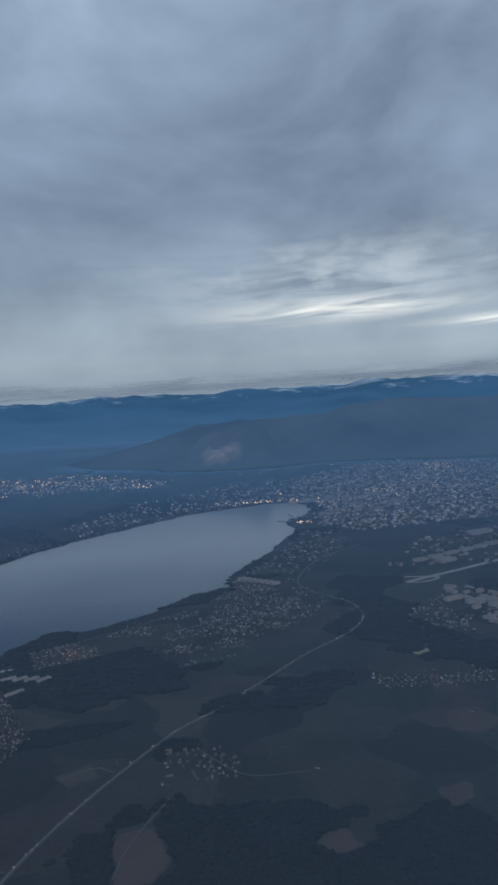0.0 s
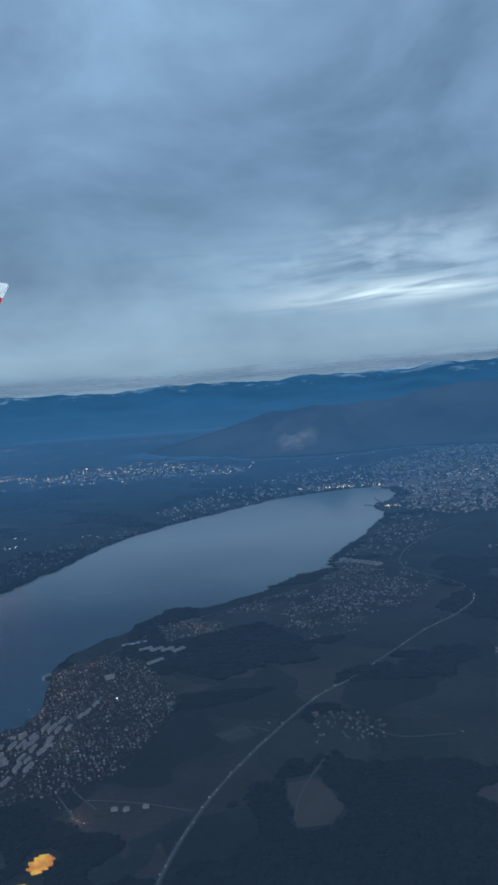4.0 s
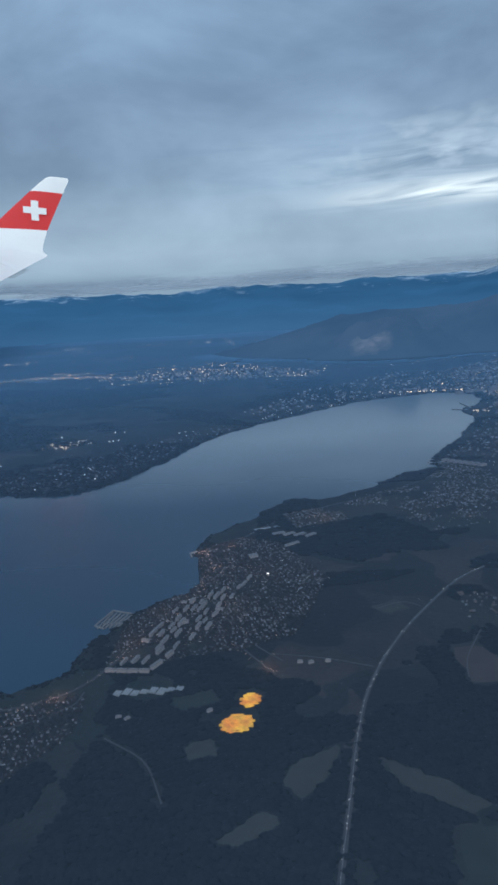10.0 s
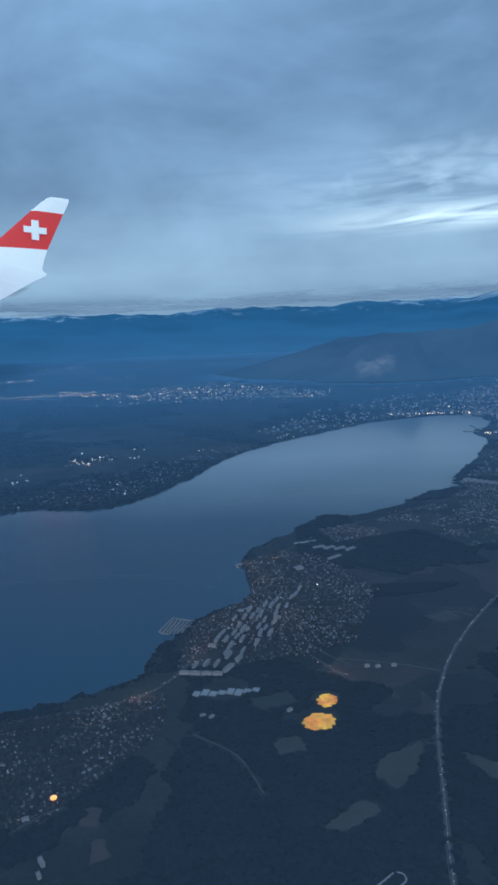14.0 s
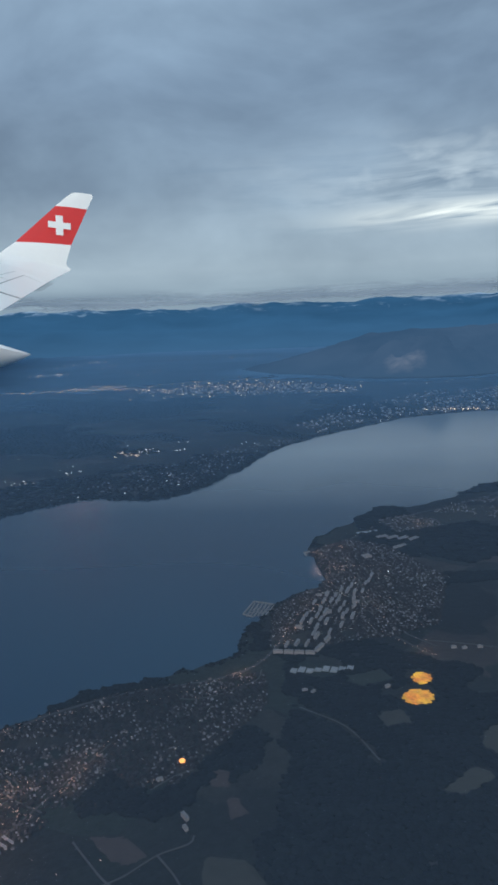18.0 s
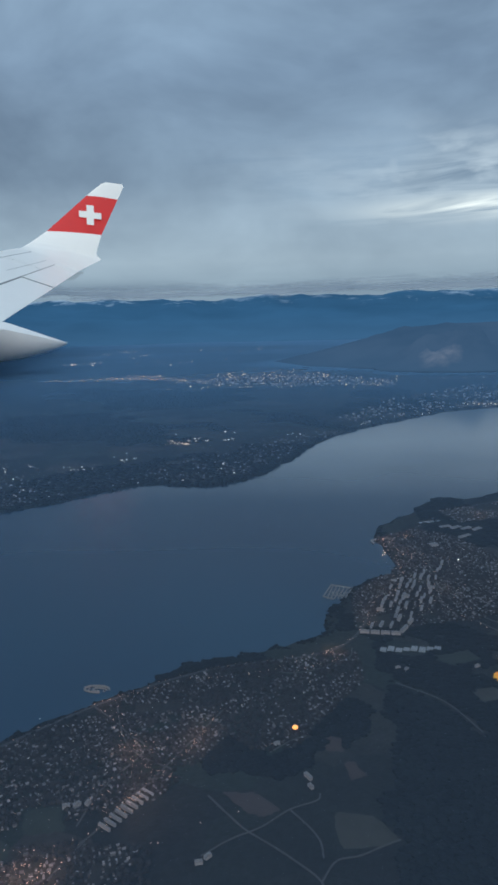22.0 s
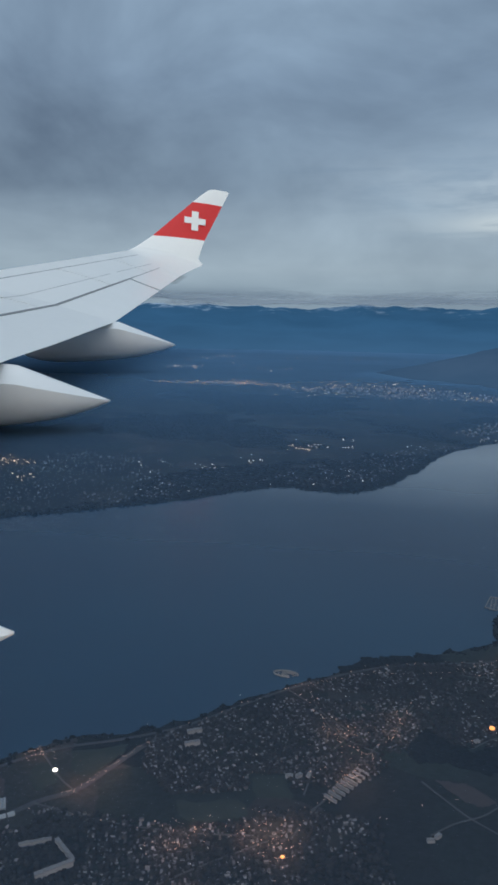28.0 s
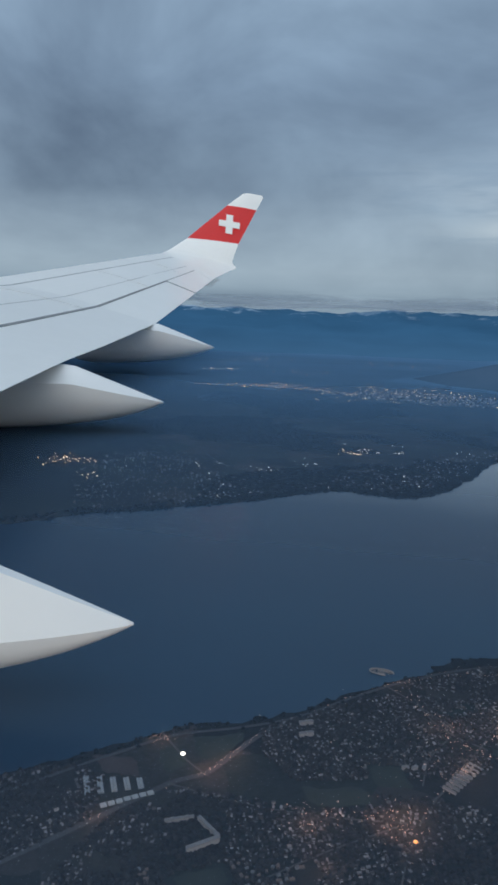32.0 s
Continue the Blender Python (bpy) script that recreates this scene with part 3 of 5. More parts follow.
LANES = [
    [(-11.75, 1.95), (-11.31, 1.56), (-11.02, 1.38)], [(-9.5, 3.8), (-9.2, 3.55), (-8.95, 3.3), (-8.72, 3.05), (-8.95, 2.4), (-9.0, 1.9)],
    [(-8.05, 3.85), (-8.14, 3.6), (-8.38, 2.95), (-8.57, 2.43), (-8.78, 1.95), (-9.0, 1.3), (-9.1, 0.4), (-9.0, -0.6)],
    [(-11.33, 1.15), (-10.6, 1.1), (-9.9, 1.15), (-9.1, 1.3)], [(-10.2, 0.2), (-9.7, 0.75), (-9.1, 1.3)],
    [(-7.94, 2.39), (-7.72, 2.15), (-7.54, 1.97), (-7.31, 1.81), (-7.09, 1.64), (-6.89, 1.45), (-6.83, 1.2)], [(-6.93, 2.5), (-6.96, 2.4), (-7.19, 2.26), (-7.41, 2.02), (-7.65, 1.85), (-7.86, 1.64)],
    [(-7.19, 2.26), (-7.01, 2.05), (-6.91, 1.88), (-6.88, 1.7)], [(-7.45, 3.1), (-7.25, 3.32), (-7.1, 3.42)],
    [(-5.66, 9.4), (-5.3, 8.9), (-5.1, 8.0), (-5.0, 7.2), (-4.75, 6.6), (-4.35, 6.1)], [(-5.3, 8.9), (-4.7, 9.0), (-4.2, 8.6)],
    [(-5.9, 6.2), (-5.4, 6.9), (-5.2, 8.0), (-5.25, 9.2), (-5.5, 10.0)], [(-6.2, 7.2), (-5.6, 7.4), (-5.05, 7.3)],
    [(-2.52, 7.6), (-2.75, 7.75), (-3.1, 7.55)], [(-2.3, 5.6), (-2.2, 6.1), (-1.85, 6.9)], [(2.4, 12.3), (2.55, 11.6), (2.2, 10.8)],
    [(1.1, 9.5), (2.1, 9.3), (2.9, 9.6)], [(3.0, 16.3), (3.1, 15.1), (3.3, 14.6)], [(-0.2, 17.2), (0.5, 16.0), (1.0, 15.3)], [(-1.5, 7.9), (-1.0, 7.25), (-0.3, 7.2)],
    [(-6.1, 4.6), (-5.6, 4.2), (-5.3, 3.6)], [(-6.89, 1.45), (-6.78, 1.68), (-6.59, 1.76), (-6.38, 1.9), (-6.26, 1.97)], [(-7.5, 4.78), (-7.32, 4.77), (-7.03, 4.89), (-6.65, 5.22), (-6.6, 5.5)],
    [(-8.37, 2.76), (-8.67, 2.28), (-8.79, 1.9), (-8.9, 1.7)], [(-9.29, 3.92), (-9.03, 3.31), (-8.78, 2.98), (-8.37, 2.76)], [(-4.85, 6.43), (-4.44, 5.81)], [(-4.5, 6.3), (-3.9, 6.15), (-3.3, 5.9)],
]
mw = road("motorway", MOTORWAY, 0.050, ASPHALT, "grey two-lane motorway curving through dark fields", 10)
v, f = ribbon(MOTORWAY, 0.006, 10, 0.0095)
line = new("lane_line", mesh_of("lane_line", v, f, [LANE]))
line.parent = mw
road("road", SHORE_ROAD, 0.034, ASPHALT, "asphalt lake-shore road through the towns", 8)
road("road", LIT_ROAD, 0.06, ASPHALT, "wide lamp-lit approach road to the lakeside village", 8)
for pts in LANES:
    road("road", pts, 0.015, TRACK, "narrow asphalt lane between houses and fields", 6)

road("runway", [(3.2, 15.1), (5.0, 16.0), (7.5, 17.3), (11.0, 19.0)], 0.15, CONCRETE, "pale concrete runway of the airfield", 6)
road("road", [(3.3, 15.6), (4.0, 15.3), (3.6, 15.0), (3.2, 15.1)], 0.08, CONCRETE, "pale curved taxiway of the airfield", 6)

# a running track round its sports ground
def oval(cx, cy, half, radius, turn, n=14):
    pts = []
    for k in range(2 * n):
        a = math.pi * k / n - math.pi / 2
        x, y = radius * math.cos(a) + (half if k <= n else -half), radius * math.sin(a)
        pts.append((cx + x * math.cos(turn) - y * math.sin(turn), cy + x * math.sin(turn) + y * math.cos(turn)))
    return pts + pts[:2]


road("running_track", oval(-4.29, 2.52, 0.075, 0.058, 0.75), 0.012, CONCRETE, "pale oval running track round a sports field", 4, 0.014)


# ---- fields ----
FIELD_TONES = [plain_material("ploughed_field", (0.046, 0.038, 0.036), 0.9, 0.6, 5.0, 0.2), plain_material("stubble_field", (0.040, 0.041, 0.036), 0.9, 0.6, 5.0, 0.2),
               plain_material("winter_meadow", (0.026, 0.032, 0.027), 0.9, 0.6, 5.0, 0.2), plain_material("pale_field", (0.20, 0.18, 0.13), 0.9, 0.25, 9.0, 0.2)]
FIELDS = [
    (0, [(-7.89, 2.47), (-7.7, 2.56), (-7.54, 2.52), (-7.23, 2.27), (-7.39, 2.10), (-7.59, 2.21)]), (1, [(-4.37, 3.76), (-4.19, 4.19), (-3.70, 4.50), (-3.78, 3.94), (-4.1, 3.53)]),
    (1, [(-4.85, 3.11), (-4.46, 3.53), (-4.22, 3.37), (-4.61, 2.98)]), (1, [(-3.42, 4.35), (-2.92, 3.95), (-2.45, 3.5), (-2.7, 3.35), (-3.40, 4.0)]),
    (2, [(-3.0, 3.3), (-2.3, 3.4), (-1.8, 3.0), (-2.2, 2.5), (-2.9, 2.6)]), (0, [(-2.42, 6.36), (-2.02, 6.43), (-1.78, 5.75), (-1.95, 5.4), (-2.35, 5.45)]),
    (1, [(-3.25, 7.65), (-2.75, 7.95), (-2.6, 7.5), (-3.05, 7.32)]), (0, [(1.63, 8.46), (2.19, 8.52), (2.3, 7.9), (1.9, 7.6), (1.49, 7.7)]),
    (3, [(1.94, 10.82), (2.22, 10.84), (2.28, 10.56), (2.03, 10.53)]), (0, [(-12.33, 1.3), (-11.83, 1.5), (-11.6, 1.15), (-11.9, 1.1)]),
    (2, [(-11.7, 1.74), (-11.44, 1.85), (-11.2, 1.52), (-11.36, 1.22), (-11.55, 1.4)]), (2, [(-11.4, 1.98), (-10.84, 2.32), (-10.82, 2.1), (-11.06, 1.6), (-11.25, 1.65)]),
    (0, [(-7.0, 3.43), (-6.79, 3.45), (-6.73, 3.11), (-6.94, 3.16)]), (0, [(-6.8, 2.98), (-6.65, 2.96), (-6.47, 2.74), (-6.64, 2.67)]), (1, [(-6.85, 2.3), (-6.4, 2.25), (-6.2, 1.9), (-6.75, 1.8)]),
    (2, [(-10.2, 1.55), (-9.6, 1.75), (-9.3, 1.45), (-9.9, 1.25)]), (2, [(-9.6, 2.05), (-9.2, 2.2), (-9.05, 1.8), (-9.45, 1.65)]), (2, [(-10.9, 0.05), (-10.5, 0.3), (-10.3, 0.0), (-10.7, -0.2)]),
    (1, [(-5.3, 4.45), (-4.95, 4.6), (-4.85, 4.3), (-5.2, 4.2)]), (2, [(-5.6, 5.3), (-5.1, 5.5), (-4.95, 5.25), (-5.4, 5.0)]), (0, [(0.9, 6.6), (1.3, 6.7), (1.35, 6.3), (1.0, 6.2)]),
    (0, [(-0.5, 5.9), (-0.1, 6.05), (0.0, 5.75), (-0.35, 5.6)]), (2, [(2.3, 14.5), (3.6, 15.6), (5.0, 15.6), (4.2, 14.0), (2.8, 13.4)]),
]
edge_rng = random.Random(5)
field_rings = []
for tone, ring in FIELDS:
    ring = [(a[0] + (b[0] - a[0]) * u, a[1] + (b[1] - a[1]) * u) for a, b in zip(ring, ring[1:] + ring[:1]) for u in (0.1, 0.9)]
    loop = np.array([(a[0] + (b[0] - a[0]) * u, a[1] + (b[1] - a[1]) * u) for a, b in zip(ring, ring[1:] + ring[:1]) for u in (0.05, 0.25, 0.45, 0.65, 0.85)])
    loop = np.array([(x + 0.22 * (fbm(x * 3, y * 3, 61) - 0.5) + edge_rng.gauss(0, 0.008), y + 0.22 * (fbm(x * 3, y * 3, 62) - 0.5) + edge_rng.gauss(0, 0.008)) for x, y in loop])
    field_rings.append(loop)
    c = loop.mean(axis=0)
    rings, count = [], len(loop)
    for k in (1.0, 0.66, 0.33):
        q = c + (loop - c) * k
        rings.append(np.column_stack([q, ground(q[:, 0], q[:, 1]) + (0.004 if k < 1 else -0.004)]))
    v = np.concatenate(rings + [[(c[0], c[1], height(c[0], c[1]) + 0.004)]])
    f = [(r * count + i, r * count + (i + 1) % count, (r + 1) * count + (i + 1) % count, (r + 1) * count + i) for r in range(2) for i in range(count)]
    f += [(2 * count + i, 2 * count + (i + 1) % count, 3 * count) for i in range(count)]
    label = ("bare brown ploughed winter field", "dull stubble field between dark woods", "dark green winter meadow", "pale straw-coloured field among dark meadows")[tone]
    tagged(new("field", mesh_of("field", v, f, [FIELD_TONES[tone]])), label, "field", kind="structure")


# ---- houses ----
def gable(count, rng, cx, cy, ang, size):
    """Vertices and faces of many small gabled houses at once; wall faces first, roof faces after."""
    L, W = size * rng.uniform(0.8, 1.5, count), size * rng.uniform(0.65, 0.95, count)
    H, R = size * rng.uniform(0.45, 0.8, count), size * rng.uniform(0.25, 0.45, count)
    flat = rng.uniform(0, 1, count) < 0.25
    R = np.where(flat, 0.03 * size, R)
    z0 = np.maximum(ground(cx, cy), 0.01) - 0.006
    o = 1.08
    local = []
    for sx, sy, k in [(-1, -1, 0), (1, -1, 0), (1, 1, 0), (-1, 1, 0), (-1, -1, 1), (1, -1, 1), (1, 1, 1), (-1, 1, 1)]:
        local.append((sx * L / 2, sy * W / 2, k * H + 0.006 * k))
    for sx, sy, k in [(-1, -1, 0), (1, -1, 0), (1, 1, 0), (-1, 1, 0), (-1, 0, 1), (1, 0, 1)]:
        local.append((sx * o * L / 2, sy * o * W / 2, H + 0.006 + k * R))
    ca, sa = np.cos(ang), np.sin(ang)
    pts = np.stack([np.stack([cx + x * ca - y * sa, cy + x * sa + y * ca, z0 + z], -1) for x, y, z in local], 1)
    base = np.arange(count)[:, None] * 14
    faces, index = [], []
    for q in ((0, 1, 5, 4), (1, 2, 6, 5), (2, 3, 7, 6), (3, 0, 4, 7)):
        faces.append(base + np.array(q)), index.append(np.zeros(count, int))
    for q in ((8, 9, 13, 12), (10, 11, 12, 13)):
        faces.append(base + np.array(q)), index.append(np.ones(count, int))
    quads = np.concatenate(faces)
    tris = np.concatenate([base + np.array(q) for q in ((9, 10, 13), (11, 8, 12))])
    return pts.reshape(-1, 3), (quads, tris), np.concatenate(index + [np.zeros(2 * count, int)])


ALL_ROADS = [spline(p, 6) for p in [MOTORWAY, SHORE_ROAD, LIT_ROAD] + LANES]
ROAD_POINTS = np.concatenate(ALL_ROADS)


def clear_of_roads(x, y, gap):
    ok = np.ones(len(x), bool)
    for i in range(0, len(x), 2000):
        d = (x[i:i + 2000, None] - ROAD_POINTS[None, :, 0]) ** 2 + (y[i:i + 2000, None] - ROAD_POINTS[None, :, 1]) ** 2
        ok[i:i + 2000] = d.min(axis=1) > gap * gap
    return ok


def scatter(poly, step, keep, rng, angle, clump=0.0, seed=0):
    p = np.array(poly)
    r = np.hypot(*(p.max(0) - p.min(0))) / 2
    c = (p.max(0) + p.min(0)) / 2
    n = int(2 * r / step) + 1
    u, v = np.meshgrid(np.linspace(-r, r, n), np.linspace(-r, r, n))
    u, v = u.ravel() + rng.normal(0, step * 0.19, n * n), v.ravel() + rng.normal(0, step * 0.19, n * n)
    x, y = c[0] + u * math.cos(angle) - v * math.sin(angle), c[1] + u * math.sin(angle) + v * math.cos(angle)
    ok = inside(p, x, y) & (rng.uniform(0, 1, n * n) < keep)
    if clump:
        ok &= fbm(x * 2.2, y * 2.2, seed, 3) > clump
    x, y = x[ok], y[ok]
    ok = ~inside(LAKE, x, y) & (edge_distance(LAKE, x, y) > 0.03) & clear_of_roads(x, y, 0.028)
    for ring in field_rings:
        ok &= ~inside(ring, x, y)
    return x[ok], y[ok]


BLOCKS = []  # plan rectangles kept free for larger buildings: x, y, length, width, height, angle


def slab(x, y, length, width, tall, angle):
    BLOCKS.append((x, y, length, width, tall, angle))


block_rng = random.Random(3)
for k in range(4):
    slab(-6.42 + 0.14 * k, 5.95 - 0.01 * k, 0.125, 0.036, 0.045, -0.05)
slab(-5.88, 6.06, 0.2, 0.04, 0.05, 1.1)
slab(-5.77, 6.32, 0.14, 0.04, 0.05, 1.15)
for k in range(8):
    for row, (bx, by) in enumerate(((-6.30, 6.22), (-6.17, 6.20), (-6.04, 6.26), (-5.91, 6.45), (-5.76, 6.62), (-5.60, 6.85), (-5.42, 7.15))):
        if block_rng.random() < 0.8:
            turn90 = math.pi / 2 if block_rng.random() < 0.12 else 0.0
            long = block_rng.uniform(0.08, 0.12) if turn90 else block_rng.uniform(0.13, 0.22)
            slab(bx + 0.06 * k + block_rng.gauss(0, 0.014), by + 0.25 * k + block_rng.gauss(0, 0.045), long, block_rng.uniform(0.026, 0.04), block_rng.uniform(0.03, 0.05), 1.33 + block_rng.gauss(0, 0.03) + turn90)
for k in range(4):
    slab(-4.62 + 0.2 * k, 11.1 - 0.06 * k, 0.24, 0.08, 0.03, 0.5 + 0.1 * k)
slab(-4.35, 10.4, 0.3, 0.06, 0.04, 0.7)
slab(-5.0, 9.85, 0.14, 0.1, 0.05, 0.4)
for k in range(3):
    slab(-9.18 + 0.09 * k, 2.13 + 0.03 * k, 0.07, 0.03, 0.03, 0.4 + 0.5 * k)
for k in range(9):
    slab(-8.75 + 0.031 * k, 1.9 + 0.06 * k, 0.14, 0.018, 0.02, -0.54)
for fx, fy, fa in ((-7.86, 1.56, 0.3), (-7.8, 1.63, 0.9), (-7.02, 2.58, 2.2), (-7.39, 3.24, 0.5), (-4.15, 6.05, 0.1), (-4.02, 6.03, 0.4), (-3.82, 6.05, 0.0), (-5.09, 5.05, 0.6), (-6.05, 4.96, 0.2), (-5.95, 4.93, 0.9)):
    slab(fx, fy, 0.065, 0.028, 0.022, fa)
slab(-10.25, 2.4, 0.16, 0.035, 0.04, 0.55)
slab(-10.3, 2.62, 0.16, 0.035, 0.04, 0.55)
slab(-10.76, 0.67, 0.3, 0.03, 0.035, -0.62)
slab(-10.73, 0.45, 0.3, 0.035, 0.045, 0.8)
slab(-11.04, 0.69, 0.26, 0.02, 0.03, 0.55)
slab(-7.05, 2.72, 0.1, 0.03, 0.03, -0.9)
for k in range(7):
    slab(-0.45 + 0.13 * k, 17.0 - 0.13 * k, 0.2, 0.1, 0.05, 0.5)
for k in range(6):
    slab(3.7 + 0.35 * k, 13.5 - 0.28 * k, 0.45, 0.12, 0.06, 0.35)
    slab(4.2 + 0.5 * k, 17.2 + 0.25 * k, 0.42, 0.15, 0.06, 0.4)
slab(7.0, 20.2, 0.8, 0.3, 0.09, 0.35)
for k in range(22):
    slab(4.35 + block_rng.gauss(0, 0.28) - 0.012 * k, 14.4 - 0.125 * k + block_rng.gauss(0, 0.08), block_rng.uniform(0.14, 0.3), block_rng.uniform(0.06, 0.11), block_rng.uniform(0.03, 0.06), block_rng.choice((0.35, 0.5, 1.95)))
slab(4.75, 16.9, 0.5, 0.3, 0.07, 0.4)
for k in range(10):
    slab(3.5 + 0.55 * k, 27.0 + 0.7 * (k % 4), 0.45, 0.14, 0.10, 0.2 + 0.4 * (k % 3))
    slab(4.6 + 0.7 * k, 32.0 + 0.9 * (k % 5), 0.55, 0.18, 0.14, 0.3 + 0.5 * (k % 3))
    slab(2.8 + 0.5 * k, 31.2 + 0.2 * (k % 3), 0.4, 0.12, 0.12, 0.15)

TOWNS = [  # name, label, plan, spacing, share kept, street angle, house size, clumping
    ("harbour_town", [(-6.05, 10.35), (-5.3, 11.0), (-4.6, 10.6), (-3.75, 8.8), (-4.2, 6.85), (-4.8, 6.5), (-5.9, 6.15), (-6.55, 6.15), (-6.6, 7.4), (-5.95, 8.4), (-5.75, 9.4)], 0.050, 0.66, 0.35, 0.025, 0.33),
    ("shore", [(-9.45, 3.8), (-8.3, 4.85), (-7.1, 5.3), (-6.55, 5.45), (-6.45, 4.7), (-6.8, 4.0), (-7.2, 3.2), (-7.6, 3.1), (-8.0, 3.5), (-8.6, 4.0)], 0.052, 0.58, 0.65, 0.024, 0.42),
    ("village", [(-10.75, 2.4), (-9.6, 3.6), (-8.2, 3.9), (-7.9, 3.4), (-8.4, 2.3), (-9.3, 1.9), (-10.2, 1.6), (-10.6, 1.9)], 0.049, 0.64, 0.62, 0.024, 0.38),
    ("uptown", [(-9.6, 1.6), (-8.9, 1.75), (-8.3, 1.7), (-8.1, 0.9), (-8.3, 0.0), (-9.7, 0.2), (-10.2, 0.9)], 0.050, 0.62, 0.5, 0.024, 0.40),
    ("westend", [(-11.3, 1.1), (-10.6, 1.2), (-9.8, 1.2), (-9.9, 0.3), (-10.6, -0.6), (-11.8, -0.7), (-11.7, 0.5)], 0.050, 0.60, 0.4, 0.024, 0.42),
    ("lakeside", [(-13.2, 0.7), (-12.3, 1.15), (-11.95, 1.05), (-11.8, 0.5), (-12.2, -0.2), (-13.2, -0.4)], 0.050, 0.66, 0.75, 0.024, 0.38),
    ("hamlet", [(-1.95, 8.0), (-1.3, 8.0), (-0.95, 7.5), (-1.35, 6.85), (-1.95, 7.2)], 0.075, 0.45, 0.3, 0.028, 0.46),
    ("shoreland", [(-4.6, 12.5), (-3.3, 13.2), (-1.5, 14.8), (-0.3, 16.8), (1.0, 15.6), (1.2, 14.2), (0.4, 12.6), (-0.9, 11.2), (-1.8, 10.8), (-2.6, 12.2), (-4.3, 11.4)], 0.062, 0.62, 0.5, 0.028, 0.47),
    ("headland", [(-0.4, 17.5), (0.5, 19.2), (1.6, 22.0), (2.2, 23.8), (3.4, 22.5), (2.6, 19.5), (1.2, 17.0)], 0.14, 0.55, 0.3, 0.055, 0.40),
    ("crossroads", [(1.05, 9.85), (2.2, 9.6), (2.9, 9.75), (2.8, 9.2), (1.1, 9.25)], 0.085, 0.8, 0.2, 0.04, 0.3),
    ("plain", [(2.4, 12.6), (3.4, 14.2), (4.3, 14.0), (6.0, 12.5), (5.0, 10.5), (3.2, 11.0)], 0.09, 0.5, 0.3, 0.04, 0.52),
    ("airfield", [(3.0, 16.5), (5.0, 20.0), (9.0, 22.0), (12.0, 20.0), (7.0, 16.0)], 0.22, 0.6, 0.4, 0.09, 0.42),
]
CITY = [
    ("city", [(2.4, 25.2), (3.7, 28.0), (3.9, 31.5), (3.0, 33.0), (4.0, 40.0), (9.0, 45.5), (22.0, 46.0), (17.0, 30.0), (10.0, 23.0), (4.0, 22.5)], 0.20, 0.75, 0.4, 0.095, 0.33),
    ("east_bank", [(2.5, 32.3), (-0.2, 32.0), (-3.0, 30.0), (-5.6, 26.4), (-7.0, 27.5), (-4.0, 34.0), (1.0, 40.0), (6.0, 41.0)], 0.22, 0.55, 0.3, 0.085, 0.46),
    ("hill_town", [(-18.0, 44.0), (-12.0, 48.0), (-4.0, 45.0), (-3.0, 40.0), (-10.0, 40.5)], 0.27, 0.62, 0.2, 0.12, 0.36),
    ("far_shore", [(-6.8, 24.0), (-7.9, 21.4), (-8.5, 19.0), (-9.2, 16.8), (-10.2, 15.2), (-12.0, 15.3), (-13.6, 13.5), (-11.0, 19.0), (-8.6, 24.0)], 0.13, 0.32, 0.5, 0.045, 0.47),
    ("far_village", [(-13.6, 13.3), (-14.4, 12.4), (-15.4, 11.6), (-16.4, 10.8), (-17.5, 9.9), (-19.5, 13.5), (-20.5, 18.0), (-16.0, 17.0)], 0.13, 0.32, 0.4, 0.045, 0.49),
]
used = np.array([(b[0], b[1], max(b[2], b[3]) * 0.55) for b in BLOCKS])
town_rng = np.random.RandomState(11)
SINGLE = []  # houses that stand nearest, each a thing of its own: x, y, turn
for name, poly, step, keep, ang, size, clump in TOWNS + CITY:
    hx, hy = scatter(poly, step, keep, town_rng, ang, clump, len(name))
    ok = (((hx[:, None] - used[None, :, 0]) ** 2 + (hy[:, None] - used[None, :, 1]) ** 2) > (used[None, :, 2] + size * 0.5) ** 2).all(axis=1)
    hx, hy = hx[ok], hy[ok]
    if not len(hx):
        continue
    near = (hy < 1.0) & (hx > -11.2) & (name in ("uptown", "westend")) | (name in ("hamlet", "crossroads"))
    picked = np.flatnonzero(near)[:90]
    SINGLE += [(hx[k], hy[k], ang + town_rng.choice([0, math.pi / 2]) + town_rng.normal(0, 0.25)) for k in picked]
    hx, hy = np.delete(hx, picked), np.delete(hy, picked)
    if not len(hx):
        continue
    turn = ang + (fbm(hx * 0.8, hy * 0.8, 7) - 0.5) * 1.0 + town_rng.choice([0, math.pi / 2], len(hx))
    v, f, idx = gable(len(hx), town_rng, hx, hy, turn, size * town_rng.uniform(0.6, 1.15, len(hx)))
    far = (name, poly, step, keep, ang, size, clump) in CITY
    tagged(new("houses", mesh_of("houses", v, f, [CITY_WALL, CITY_ROOF] if name in ("city", "east_bank", "hill_town") else [WALL, ROOF], idx)),
           "distant city of pale grey blocks and roofs" if far else "small gabled houses with tiled roofs and pale walls", "houses", kind="stuff")


